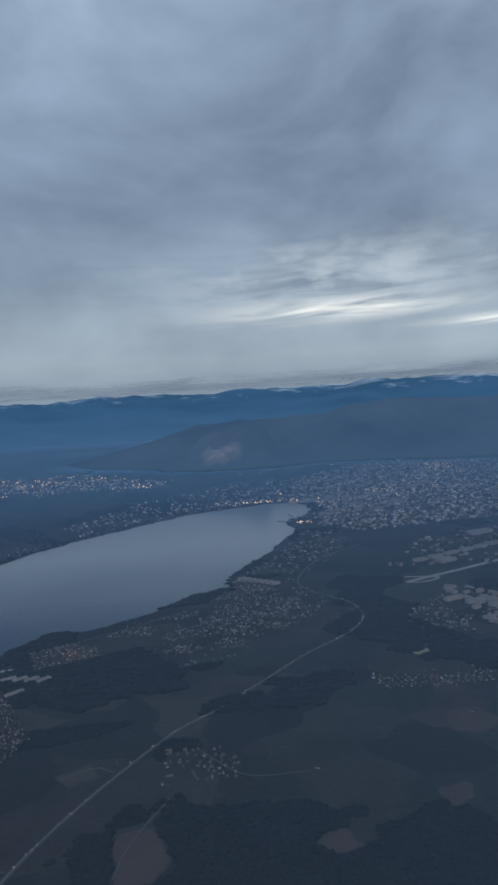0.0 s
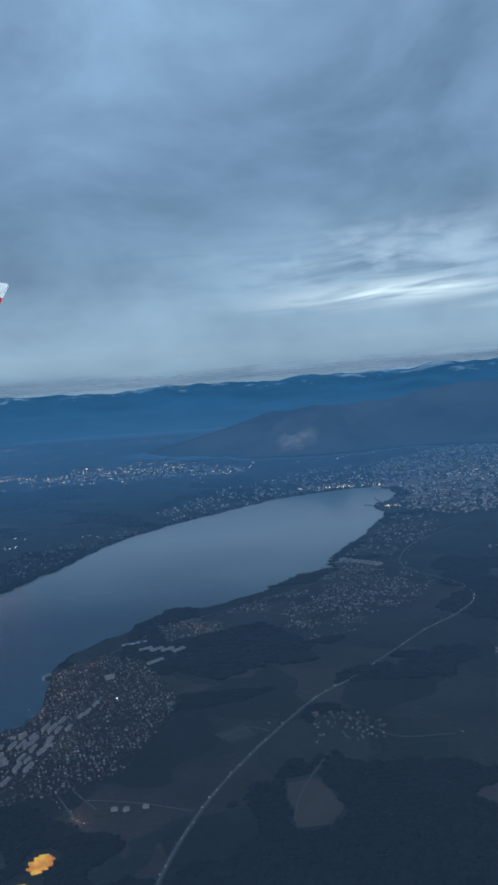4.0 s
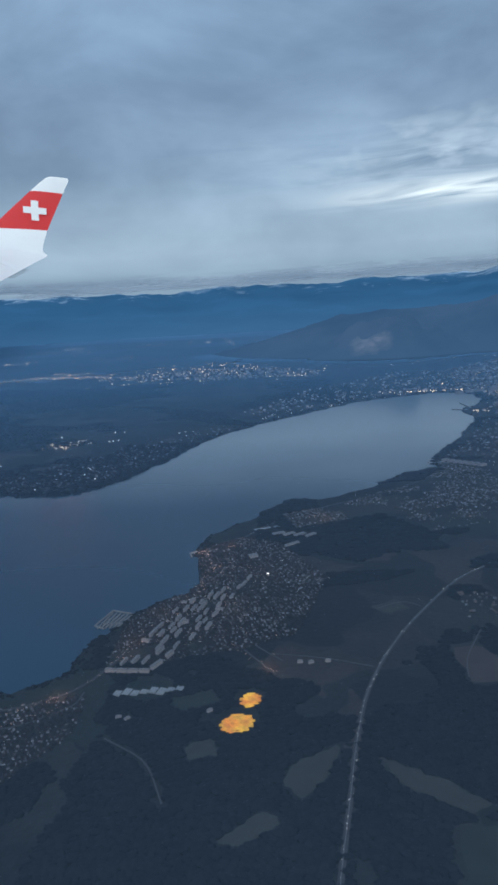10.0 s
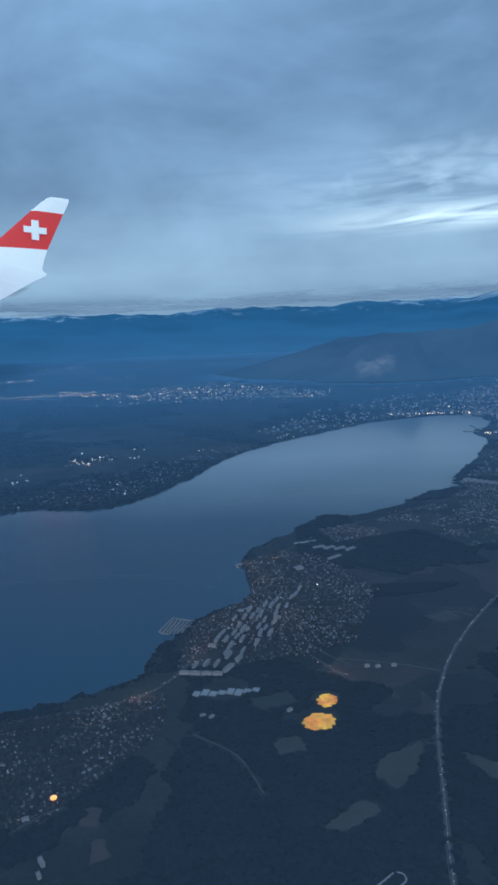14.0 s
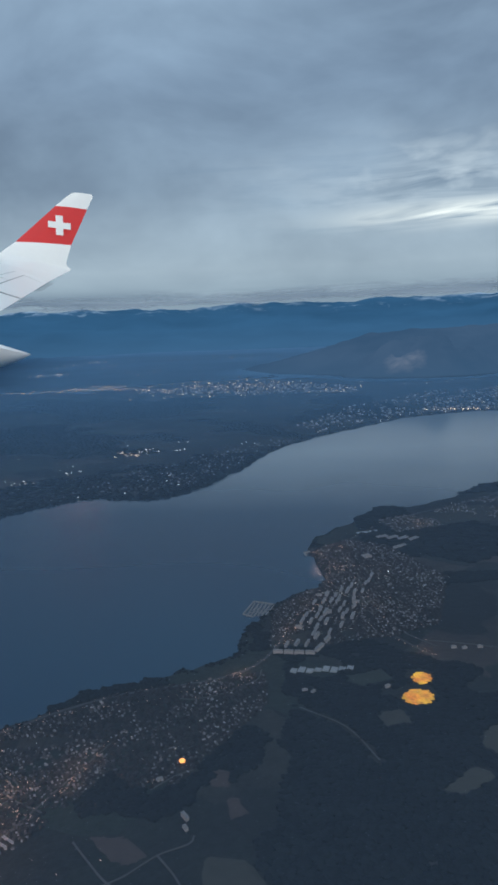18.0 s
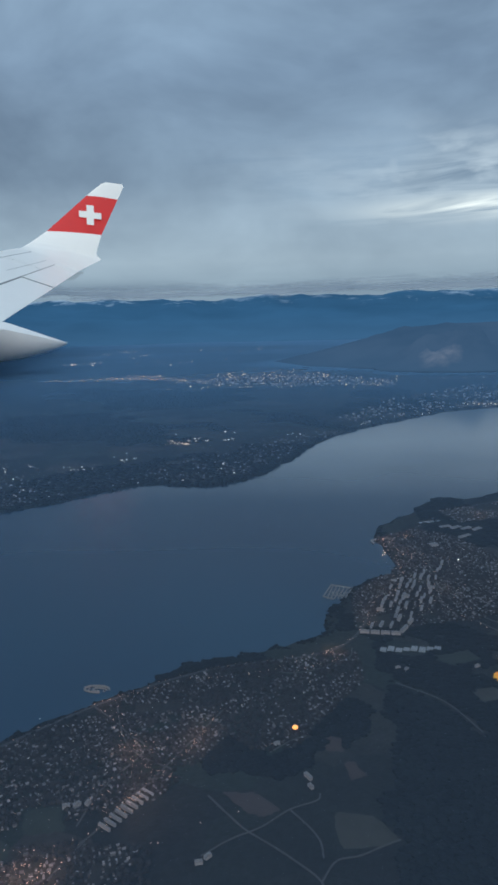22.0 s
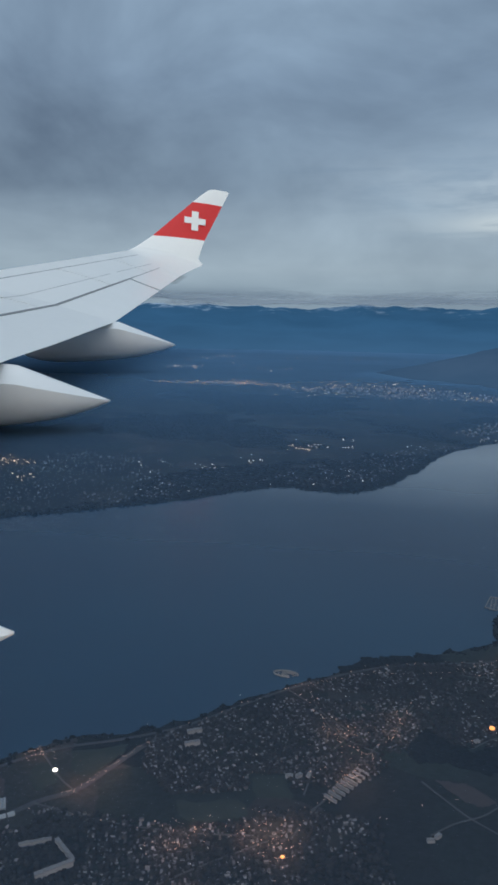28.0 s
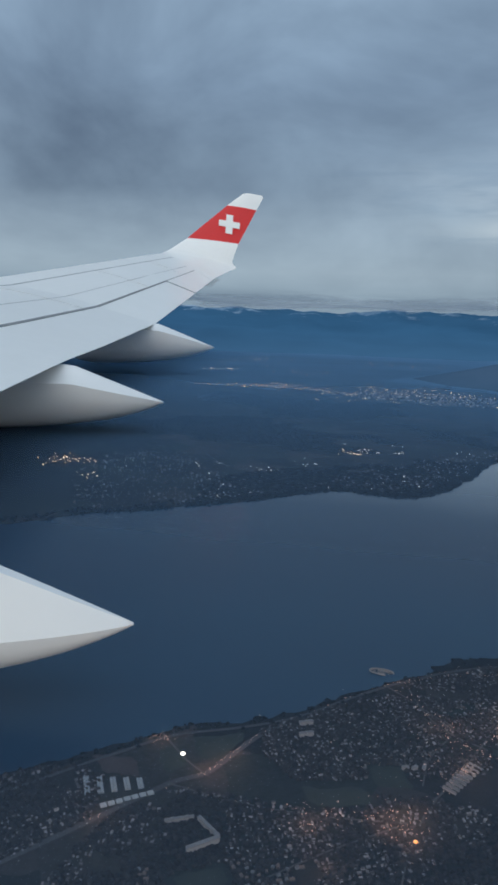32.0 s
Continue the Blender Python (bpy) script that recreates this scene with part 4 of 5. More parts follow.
def house(length, width, tall, rise, wall_tone, roof_tone):
    root = new("house")
    bm = bmesh.new()
    vs = [bm.verts.new((sx * length / 2, sy * width / 2, z)) for z in (-0.01, tall) for sx, sy in ((-1, -1), (1, -1), (1, 1), (-1, 1))]
    ends = [bm.verts.new((sx * length / 2, 0, tall + rise)) for sx in (-1, 1)]
    for q in ((0, 1, 5, 4), (2, 3, 7, 6)):
        bm.faces.new([vs[k] for k in q])
    bm.faces.new((vs[1], vs[2], vs[6], ends[1], vs[5]))
    bm.faces.new((vs[3], vs[0], vs[4], ends[0], vs[7]))
    part("wall", bm, wall_tone, root)
    bm = bmesh.new()
    for sy in (-1, 1):
        quad = [Vector((sx * length * 0.54, y, z)) for sx, y, z in ((-1, sy * width * 0.58, tall - rise * 0.14), (1, sy * width * 0.58, tall - rise * 0.14), (1, 0, tall + rise + 0.001), (-1, 0, tall + rise + 0.001))]
        lo, hi = [bm.verts.new(v) for v in quad], [bm.verts.new(v + Vector((0, 0, 0.0018))) for v in quad]
        bm.faces.new(lo)
        bm.faces.new(hi)
        for k in range(4):
            bm.faces.new((lo[k], lo[(k + 1) % 4], hi[(k + 1) % 4], hi[k]))
    part("roof", bm, roof_tone, root, "tiled gable roof")
    bm = bmesh.new()
    bmesh.ops.create_cube(bm, size=1.0, matrix=Matrix.Translation((length * 0.2, width * 0.15, tall + rise)) @ Matrix.Diagonal((0.0022, 0.0022, 0.006, 1)))
    part("chimney", bm, wall_tone, root)
    return tagged(root, "small house with pale walls and a tiled gable roof", "house", "houses of the villages")


ROOF_TONES = [ROOF, plain_material("grey_slate_roof", (0.095, 0.098, 0.105), 0.6, 0.3, 40.0), plain_material("brown_tile_roof", (0.10, 0.075, 0.065), 0.7, 0.3, 40.0)]
near_rng = random.Random(17)
KINDS = [house(0.034, 0.024, 0.016, 0.009, WALL, ROOF_TONES[0]), house(0.028, 0.024, 0.018, 0.008, WALL, ROOF_TONES[1]), house(0.042, 0.026, 0.015, 0.010, WALL, ROOF_TONES[2]),
         house(0.030, 0.022, 0.013, 0.008, CONCRETE, ROOF_TONES[1]), house(0.026, 0.020, 0.014, 0.007, WALL, ROOF_TONES[2])]
spots = [p for p in SINGLE]
for k, (x, y, a) in enumerate(spots):
    m = pose(x, y, max(height(x, y), 0.012), 0, 0, math.degrees(a))
    if k < len(KINDS):
        KINDS[k].matrix_world = m
    else:
        copy_thing(near_rng.choice(KINDS), m)


def box(bm, sx, sy, sz, m):
    bmesh.ops.create_cube(bm, size=1.0, matrix=m @ Matrix.Diagonal((sx, sy, sz, 1)))


def apartment_building(x, y, length, width, tall, angle, label):
    z = max(height(x, y), 0.012)
    root = new("apartment_building")
    root.matrix_world = pose(x, y, z, 0, 0, math.degrees(angle))
    bm = bmesh.new()
    box(bm, length, width, tall + 0.03, Matrix.Translation((0, 0, tall / 2 - 0.015)))
    part("wall", bm, WALL, root)
    bm = bmesh.new()
    box(bm, length * 1.02, width * 1.06, 0.005, Matrix.Translation((0, 0, tall + 0.0025)))
    for sy in (-1, 1):
        box(bm, length * 1.02, 0.003, 0.005, Matrix.Translation((0, sy * width * 0.5, tall + 0.0075)))
    part("roof", bm, FLATROOF, root, "pale gravelled flat roof")
    for k in range(max(1, int(length / 0.12))):
        bm = bmesh.new()
        box(bm, 0.022, width * 0.4, 0.014, Matrix.Translation((-length / 2 + (k + 0.5) * length / max(1, int(length / 0.12)), 0, tall + 0.012)))
        part("stair_head", bm, CONCRETE, root)
    return tagged(root, label, "building", "flat-roofed blocks")


for b in BLOCKS:
    apartment_building(*b, "long flat-roofed apartment block among houses" if b[2] / b[3] > 2.5 else "low flat-roofed commercial building")


# ---- glasshouses ----
def greenhouse(x, y, length, bays, angle, lit=None):
    z = max(height(x, y), 0.012)
    root = new("greenhouse")
    root.matrix_world = pose(x, y, z, 0, 0, math.degrees(angle))
    wide = 0.028
    for k in range(bays):
        yy = (k - (bays - 1) / 2) * wide
        bm = bmesh.new()
        vs = [bm.verts.new(p) for p in [(sx * length / 2, yy + sy * wide / 2 * 0.96, h) for sx in (-1, 1) for sy, h in ((-1, -0.01), (-1, 0.012), (0, 0.022), (1, 0.012), (1, -0.01))]]
        for i in range(4):
            bm.faces.new((vs[i], vs[i + 1], vs[i + 6], vs[i + 5]))
        bm.faces.new(vs[:5])
        bm.faces.new(vs[5:])
        part("bay", bm, lit or GLASSY, root)
    return tagged(root, "glowing orange lamp-lit glasshouse in dark fields" if lit else "pale glass greenhouse with ridged bays", "greenhouse", "greenhouses")


for k in range(8):
    greenhouse(-6.2 + 0.1 * k, 5.46 + 0.008 * k + 0.02 * math.sin(2.1 * k), 0.10 + 0.03 * math.sin(1.7 * k), 3, 1.35)
for k in range(5):
    greenhouse(-12.05 + 0.115 * k, 0.86 + 0.05 * k, 0.27 - 0.03 * k, 2, -1.0)
for k in range(7):
    greenhouse(-11.77 + 0.055 * k, 0.66 + 0.05 * k, 0.06, 2, 0.7)
for k in range(3):
    greenhouse(-5.0 + 0.13 * k, 11.45 + 0.05 * k, 0.22, 3, 0.5)


def growlight_material():
    m, g, b = material("lamp_lit_glass")
    p = place(g)
    b.inputs["Base Color"].default_value = (0.12, 0.07, 0.02, 1)
    g.put(b.inputs["Emission Color"], g.ramp(g.noise(p, 7.0, 4.0, 0.6), [(0.38, (0.72, 0.20, 0.010)), (0.62, (0.70, 0.40, 0.018))]))
    g.put(b.inputs["Emission Strength"], g.ramp(g.noise(p, 11.0, 4.0, 0.7), [(0.3, 0.25), (0.7, 1.0)]))
    return m


GROWLIGHT = growlight_material()
for cx, cy, rx, ry in ((-4.77, 4.80, 0.18, 0.17), (-4.67, 5.25, 0.115, 0.14)):
    n = int(2 * ry / 0.029)
    for k in range(n):
        off = (k + 0.5) / n * 2 - 1
        half = rx * math.sqrt(max(0.08, 1 - off * off))
        greenhouse(cx + 0.02 * math.sin(2.3 * k), cy + off * ry, 2 * half * (0.92 + 0.1 * math.sin(3.1 * k)), 1, 0.12, GROWLIGHT)


# ---- lamps ----
def lamps(points, size, mat, label, rng, wide=1.0):
    v, f = [], []
    for x, y, up in points:
        s = size * rng.uniform(0.6, 1.25)
        z = max(height(x, y), 0.012) + up
        b = len(v)
        v += [(x - s * wide, y, z), (x + s * wide, y, z), (x, y - s, z), (x, y + s, z), (x, y, z - s), (x, y, z + s)]
        f += [(b + a, b + c, b + d) for a in (0, 1) for c in (2, 3) for d in (4, 5)]
    return tagged(new("street_lights", mesh_of("street_lights", v, f, [mat])), label, "street lights", kind="stuff")


lamp_rng = random.Random(9)


def along(points, count, side=0.02, a=0.0, b=1.0):
    line = spline(points, 12)
    out = []
    for k in range(count):
        q = line[int((a + (b - a) * (k + lamp_rng.random()) / count) * (len(line) - 1))]
        out.append((q[0] + lamp_rng.gauss(0, side), q[1] + lamp_rng.gauss(0, side), 0.02))
    return out


def around(x, y, r, count, up=0.025):
    return [(x + lamp_rng.gauss(0, r), y + lamp_rng.gauss(0, r), up) for _ in range(count)]


lamps(along(SHORE_ROAD, 70, 0.012, 0.2, 0.8) + along(SHORE_ROAD, 30, 0.01, 0.48, 0.74) + along(LIT_ROAD, 40, 0.014, 0.12, 0.5) + along(LANES[1], 14) + along(LANES[2], 40, 0.03) + along(LANES[3], 10, 0.05)
      + around(-5.95, 10.15, 0.07, 16) + around(-5.4, 10.5, 0.06, 10) + around(-5.6, 9.3, 0.12, 16) + along(LANES[9], 14, 0.02) + along(LANES[11], 10, 0.03)
      + around(-8.72, 3.0, 0.1, 8) + around(-9.95, 0.95, 0.07, 8) + around(-9.2, 1.25, 0.15, 16) + around(-9.0, 1.03, 0.05, 7) + around(-11.75, 0.5, 0.05, 5) + around(-11.75, 1.85, 0.1, 10)
      + around(-6.9, 5.35, 0.1, 8) + around(-6.3, 6.3, 0.1, 8) + around(-7.4, 3.25, 0.07, 5) + around(-8.15, 3.6, 0.05, 5) + around(-2.52, 7.8, 0.03, 2) + around(-1.3, 7.5, 0.1, 5)
      + around(-3.8, 12.1, 0.1, 9) + around(-0.4, 17.0, 0.15, 10) + along([(-9.24, 3.8), (-8.9, 2.98), (-8.54, 2.73), (-8.35, 2.65)], 44, 0.025) + along([(-8.16, 3.47), (-8.31, 2.9)], 26, 0.02)
      + along([(-8.78, 1.9), (-8.52, 2.42)], 40, 0.035) + around(-9.2, 1.3, 0.16, 44) + around(-9.78, 1.16, 0.07, 14) + around(-10.0, 1.2, 0.05, 8) + along([(-11.78, 1.83), (-11.5, 1.81)], 16, 0.03)
      + along([(-5.93, 9.87), (-5.68, 8.34), (-6.05, 7.2), (-6.4, 6.2)], 60, 0.025) + along([(-5.05, 6.56), (-4.54, 5.95), (-4.39, 5.81)], 18, 0.02) + along([(-5.5, 9.2), (-5.0, 9.35), (-4.75, 8.81)], 26, 0.05)
      + around(-5.47, 10.39, 0.05, 10) + around(-3.72, 12.05, 0.06, 8) + around(-5.3, 7.6, 0.4, 50) + around(-9.0, 2.4, 0.5, 50) + around(-0.5, 16.9, 0.12, 10) + around(-1.5, 12.0, 0.5, 16) + around(-10.1, 0.85, 0.05, 6) + along([(-9.33, 3.96), (-8.61, 4.46), (-7.72, 4.75), (-6.86, 5.38)], 50, 0.015) + along([(-7.32, 4.77), (-6.65, 5.22)], 14, 0.015), 0.0038, SODIUM, "warm orange street lamps along the town roads", lamp_rng)
lamps(around(-5.3, 8.3, 0.5, 44) + around(-5.8, 7.0, 0.3, 26) + around(-1.4, 12.2, 0.6, 26) + around(-2.6, 13.4, 0.4, 14) + around(2.0, 9.45, 0.4, 14) + around(4.3, 13.2, 0.5, 30) + around(5.0, 16.6, 0.7, 24) + around(0.6, 16.0, 0.6, 18) + around(-9.3, 2.8, 0.6, 24) + around(-7.6, 4.3, 0.4, 12) + around(-9.5, 0.8, 0.4, 12) + around(-4.4, 8.0, 0.3, 8) + along(MOTORWAY, 110, 0.010, 0.06, 0.8)
      + around(-4.5, 9.6, 0.02, 2) + around(-6.4, 8.6, 0.02, 1) + around(-0.23, 7.23, 0.02, 3) + around(-1.6, 7.9, 0.1, 4) + around(2.2, 9.6, 0.4, 8) + around(-12.2, 0.4, 0.3, 6),
      0.0042, WHITE_LAMP, "small white lamps and headlights in the dusk", lamp_rng)
lamps(along([(1.2, 32.2), (2.8, 32.4), (4.5, 31.0), (6.5, 31.5)], 30, 0.2) + along([(3.5, 27.0), (5.5, 29.0), (8.0, 31.0)], 20, 0.5) + around(2.6, 25.6, 0.25, 9) + around(13.5, 43.0, 1.0, 24)
      + along([(12.0, 36.0), (13.5, 40.0), (14.2, 44.5)], 22, 0.25) + around(8.0, 34.0, 2.5, 170) + around(12.7, 41.0, 0.7, 30) + along([(-0.5, 32.6), (2.8, 32.6), (5.5, 32.0)], 40, 0.15), 0.018, FAR_SODIUM, "warm lamps of the distant city", lamp_rng, 1.7)
lamps(along([(-27.7, 46.5), (-24.0, 46.3), (-21.85, 47.1), (-19.5, 46.4), (-17.3, 45.7)], 46, 0.4) + along([(-24.5, 46.6), (-21.85, 47.1), (-19.5, 46.4)], 30, 0.6) + along([(-23.0, 49.5), (-20.0, 49.0)], 24, 0.3) + around(-13.0, 46.2, 3.2, 190) + around(-5.0, 42.0, 1.2, 20)
      + around(-9.0, 45.0, 2.0, 30) + along([(-27.7, 45.2), (-23.0, 45.0)], 16, 0.25), 0.022, FAR_SODIUM, "strings of warm lamps in the far valley towns", lamp_rng, 1.7)
lamps(along([(-21.4, 15.4), (-20.6, 15.5), (-19.8, 15.1)], 26, 0.22) + around(-20.8, 14.8, 0.3, 14) + around(-19.2, 13.4, 0.25, 8) + around(-12.4, 20.9, 0.25, 14) + around(-12.7, 21.4, 0.15, 6), 0.013, FAR_SODIUM, "warm lamps of a village on the far shore", lamp_rng, 1.7)
lamps(around(-12.0, 21.2, 0.5, 14) + around(-10.8, 21.8, 0.15, 6) + around(-14.5, 16.5, 0.15, 5) + around(-13.4, 18.0, 0.2, 5) + around(-11.0, 23.4, 0.15, 4) + around(-8.4, 23.0, 0.3, 5) + around(-15.0, 16.8, 0.15, 3) + around(-14.6, 13.6, 0.5, 8) + around(-18.0, 16.0, 0.8, 6) + around(-15.5, 17.5, 1.5, 10)
      + along([(-6.0, 25.5), (-3.0, 29.5), (1.0, 32.2)], 26, 0.25) + along([(-26.5, 46.4), (-21.85, 47.2), (-14.0, 45.5)], 30, 0.5) + around(-11.0, 45.0, 2.6, 30) + around(8.0, 33.0, 3.0, 60) + along([(-2.0, 44.0), (4.0, 45.5), (10.0, 46.5), (18.0, 46.5)], 40, 0.6) + around(-8.0, 42.0, 3.0, 24) + around(13.5, 43.0, 1.2, 30) + around(-10.0, 17.0, 0.8, 8), 0.013, FAR_WHITE, "scattered white lamps on the far shore", lamp_rng, 1.7)
lamps(along([(-39.6, 101.0), (-37.0, 96.0), (-36.5, 92.0)], 22, 0.5) + along([(-33.8, 64.2), (-31.0, 66.0)], 16, 0.5) + around(-50.0, 135.0, 2.0, 12) + around(-20.0, 115.0, 2.5, 12) + around(-24.0, 68.0, 3.0, 12) + around(-36.0, 85.0, 4.0, 16) + around(-22.0, 98.0, 6.0, 18) + around(-40.0, 112.0, 5.0, 16) + around(-12.0, 90.0, 5.0, 12), 0.05, FAR_WHITE,
      "faint lamps of villages below the mountains", lamp_rng, 1.7)


def street_glow(x, y, energy):
    ob = new("street_glow", bpy.data.lights.new("street_glow", "POINT"))
    ob.data.energy, ob.data.color, ob.data.shadow_soft_size = energy, (1.0, 0.56, 0.38), 0.02
    ob.location = (x, y, height(x, y) + 0.12)


for gx0, gy0, ge in ((-5.9, 10.1, 0.68), (-5.45, 10.45, 0.46), (-5.6, 9.4, 0.46), (-8.72, 3.02, 0.57), (-8.2, 3.45, 0.51), (-9.2, 1.25, 0.68), (-9.03, 1.05, 0.57), (-9.95, 0.95, 0.51),
                     (-11.05, 1.5, 0.79), (-11.7, 1.85, 0.40), (-9.4, 3.95, 0.51), (-6.85, 5.4, 0.57), (-8.55, 2.45, 0.46), (-11.75, 0.5, 0.35), (-5.75, 8.6, 0.3), (-6.1, 7.6, 0.3), (-6.3, 6.7, 0.3), (-5.1, 7.6, 0.3), (-9.7, 0.5, 0.4), (-10.85, 1.78, 0.6), (-8.9, 2.95, 0.45), (-8.25, 3.15, 0.4), (-8.62, 2.2, 0.45), (-9.35, 1.2, 0.5), (-9.05, 1.4, 0.45), (-9.8, 1.15, 0.4), (-4.55, 5.95, 0.3), (-4.85, 9.1, 0.35), (-3.72, 12.05, 0.35)):
    street_glow(gx0, gy0, ge * 1.5)


def floodlight(x, y, tall, size, mat, label):
    root = new("floodlight")
    root.matrix_world = pose(x, y, max(height(x, y), 0.012))
    bm = bmesh.new()
    bmesh.ops.create_cone(bm, segments=8, radius1=0.003, radius2=0.002, depth=tall, matrix=Matrix.Translation((0, 0, tall / 2)), cap_ends=True)
    part("pole", bm, CONCRETE, root)
    bm = bmesh.new()
    bmesh.ops.create_icosphere(bm, subdivisions=2, radius=size, matrix=Matrix.Translation((0, 0, tall)) @ Matrix.Diagonal((1, 1, 0.6, 1)))
    part("lamp", bm, mat, root, "glowing lamp head")
    return tagged(root, label, "floodlight")


floodlight(-11.36, 1.58, 0.05, 0.024, glow_material("arc_lamp", (1.0, 0.93, 0.78), 3.0), "bright white floodlight over a dark field")
floodlight(-7.22, 3.49, 0.05, 0.032, glow_material("amber_lamp", (1.0, 0.33, 0.03), 1.25), "bright amber floodlight beside a farm")
floodlight(-9.02, 1.03, 0.04, 0.018, bpy.data.materials["amber_lamp"], "orange floodlight in the town centre")
floodlight(-4.7, 8.95, 0.05, 0.012, bpy.data.materials["arc_lamp"], "white floodlight on a town building")


# ---- harbours ----
def pier(name, label, legs, width=0.02, tall=0.02):
    root = new(name)
    root.location = (legs[0][0][0], legs[0][0][1], 0)
    for pts in legs:
        for a, b in zip(pts, pts[1:]):
            d = Vector((b[0] - a[0], b[1] - a[1], 0))
            mid = Vector(((a[0] + b[0]) / 2 - root.location.x, (a[1] + b[1]) / 2 - root.location.y, 0))
            bm = bmesh.new()
            box(bm, d.length + width, width, tall + 0.05, Matrix.Translation(mid + Vector((0, 0, tall / 2 - 0.025))) @ Matrix.Rotation(math.atan2(d.y, d.x), 4, "Z"))
            part("deck", bm, CONCRETE, root)
    return tagged(root, label, "pier")


pier("marina_pier", "pale concrete marina jetties with finger piers on the lake", [[(-6.54, 7.64), (-6.90, 7.78), (-7.02, 7.28), (-6.87, 7.18)]]
     + [[(-6.58 - 0.06 * k, 7.60 + 0.02 * k), (-6.68 - 0.055 * k, 7.22 - 0.004 * k)] for k in range(6)], 0.014)
ring_out = [(-9.63 + 0.155 * math.cos(0.42 * k), 4.22 + 0.075 * math.sin(0.42 * k)) for k in range(13)]
ring_in = [(-9.60 + 0.075 * math.cos(0.6 * k + 0.6), 4.21 + 0.04 * math.sin(0.6 * k + 0.6)) for k in range(8)]
pier("harbour_mole", "curved pale harbour mole around a small basin", [ring_out, ring_in], 0.014)
pier("landing_stage", "short lit stone landing stage", [[(-6.0, 10.35), (-6.16, 10.2), (-6.12, 10.05)]], 0.03)
pier("city_jetty", "long thin stone jetty at the city's end of the lake", [[(2.3, 26.6), (2.2, 28.0)], [(2.0, 26.0), (1.55, 26.3)]], 0.07, 0.03)
pier("quay", "pale stone quay of a small lakeside port", [[(-0.75, 17.25), (-0.45, 16.75), (-0.2, 16.95)], [(-0.9, 16.9), (-0.6, 16.75)]], 0.05)


def boat():
    root = new("boat")
    bm = bmesh.new()
    ring = [(-0.5, -0.5), (0.2, -0.5), (0.75, 0), (0.2, 0.5), (-0.5, 0.5)]
    top = [bm.verts.new((x * 0.03, y * 0.011, 0.006)) for x, y in ring]
    keel = [bm.verts.new((x * 0.024, y * 0.006, -0.002)) for x, y in ring]
    for i in range(5):
        bm.faces.new((top[i], top[(i + 1) % 5], keel[(i + 1) % 5], keel[i]))
    bm.faces.new(top)
    bm.faces.new(keel)
    part("hull", bm, CONCRETE, root, "white hull")
    bm = bmesh.new()
    box(bm, 0.012, 0.007, 0.005, Matrix.Translation((0, 0, 0.0085)))
    part("cabin", bm, WALL, root)
    bm = bmesh.new()
    bmesh.ops.create_cone(bm, segments=6, radius1=0.0006, radius2=0.0004, depth=0.035, matrix=Matrix.Translation((0.004, 0, 0.024)), cap_ends=True)
    part("mast", bm, CONCRETE, root)
    return tagged(root, "small white moored sailing boat", "boat", "moored boats")


first = boat()
first.matrix_world = pose(-6.62, 7.42, 0, 0, 0, 20)
for k in range(5):
    for j in range(6):
        if (k * 7 + j * 3) % 5:
            copy_thing(first, pose(-6.605 - 0.058 * k + 0.018 * (j % 2) - 0.019 * j, 7.54 + 0.01 * k - 0.045 * j, 0, 0, 0, 20 + 180 * (j % 2)))
for k in range(9):
    copy_thing(first, pose(-9.62 + 0.11 * math.cos(0.7 * k), 4.215 + 0.05 * math.sin(0.7 * k), 0, 0, 0, 40 * k))


# ---- woods ----
def woods(name, x, y, size, rng, label, tall=1.0, mat=LEAF):
    n = len(x)
    s = size * rng.uniform(0.6, 1.4, n)
    z = np.maximum(ground(x, y), 0.01) - 0.006
    a0 = rng.uniform(0, 6.28, n)
    rows = []
    for level, rad in ((0.0, 0.9), (0.55, 1.0), (0.95, 0.6)):
        for k in range(5):
            a = a0 + 1.2566 * k + level
            r = s * rad * rng.uniform(0.7, 1.25, n)
            rows.append(np.stack([x + r * np.cos(a), y + r * np.sin(a), z + tall * s * level * rng.uniform(0.8, 1.2, n)], -1))
    rows.append(np.stack([x, y, z + tall * s * 1.2], -1))
    pts = np.stack(rows, 1).reshape(-1, 3)
    base = np.arange(n)[:, None] * 16
    faces = []
    for lev in (0, 1):
        for k in range(5):
            faces.append(base + np.array((lev * 5 + k, lev * 5 + (k + 1) % 5, lev * 5 + 5 + (k + 1) % 5, lev * 5 + 5 + k)))
    tri = [base + np.array((10 + k, 10 + (k + 1) % 5, 15)) for k in range(5)]
    f = (np.concatenate(faces), np.concatenate(tri))
    return tagged(new(name, mesh_of(name, pts, f, [mat], smooth=True)), label, "woods", kind="stuff")


wood_rng = np.random.RandomState(21)


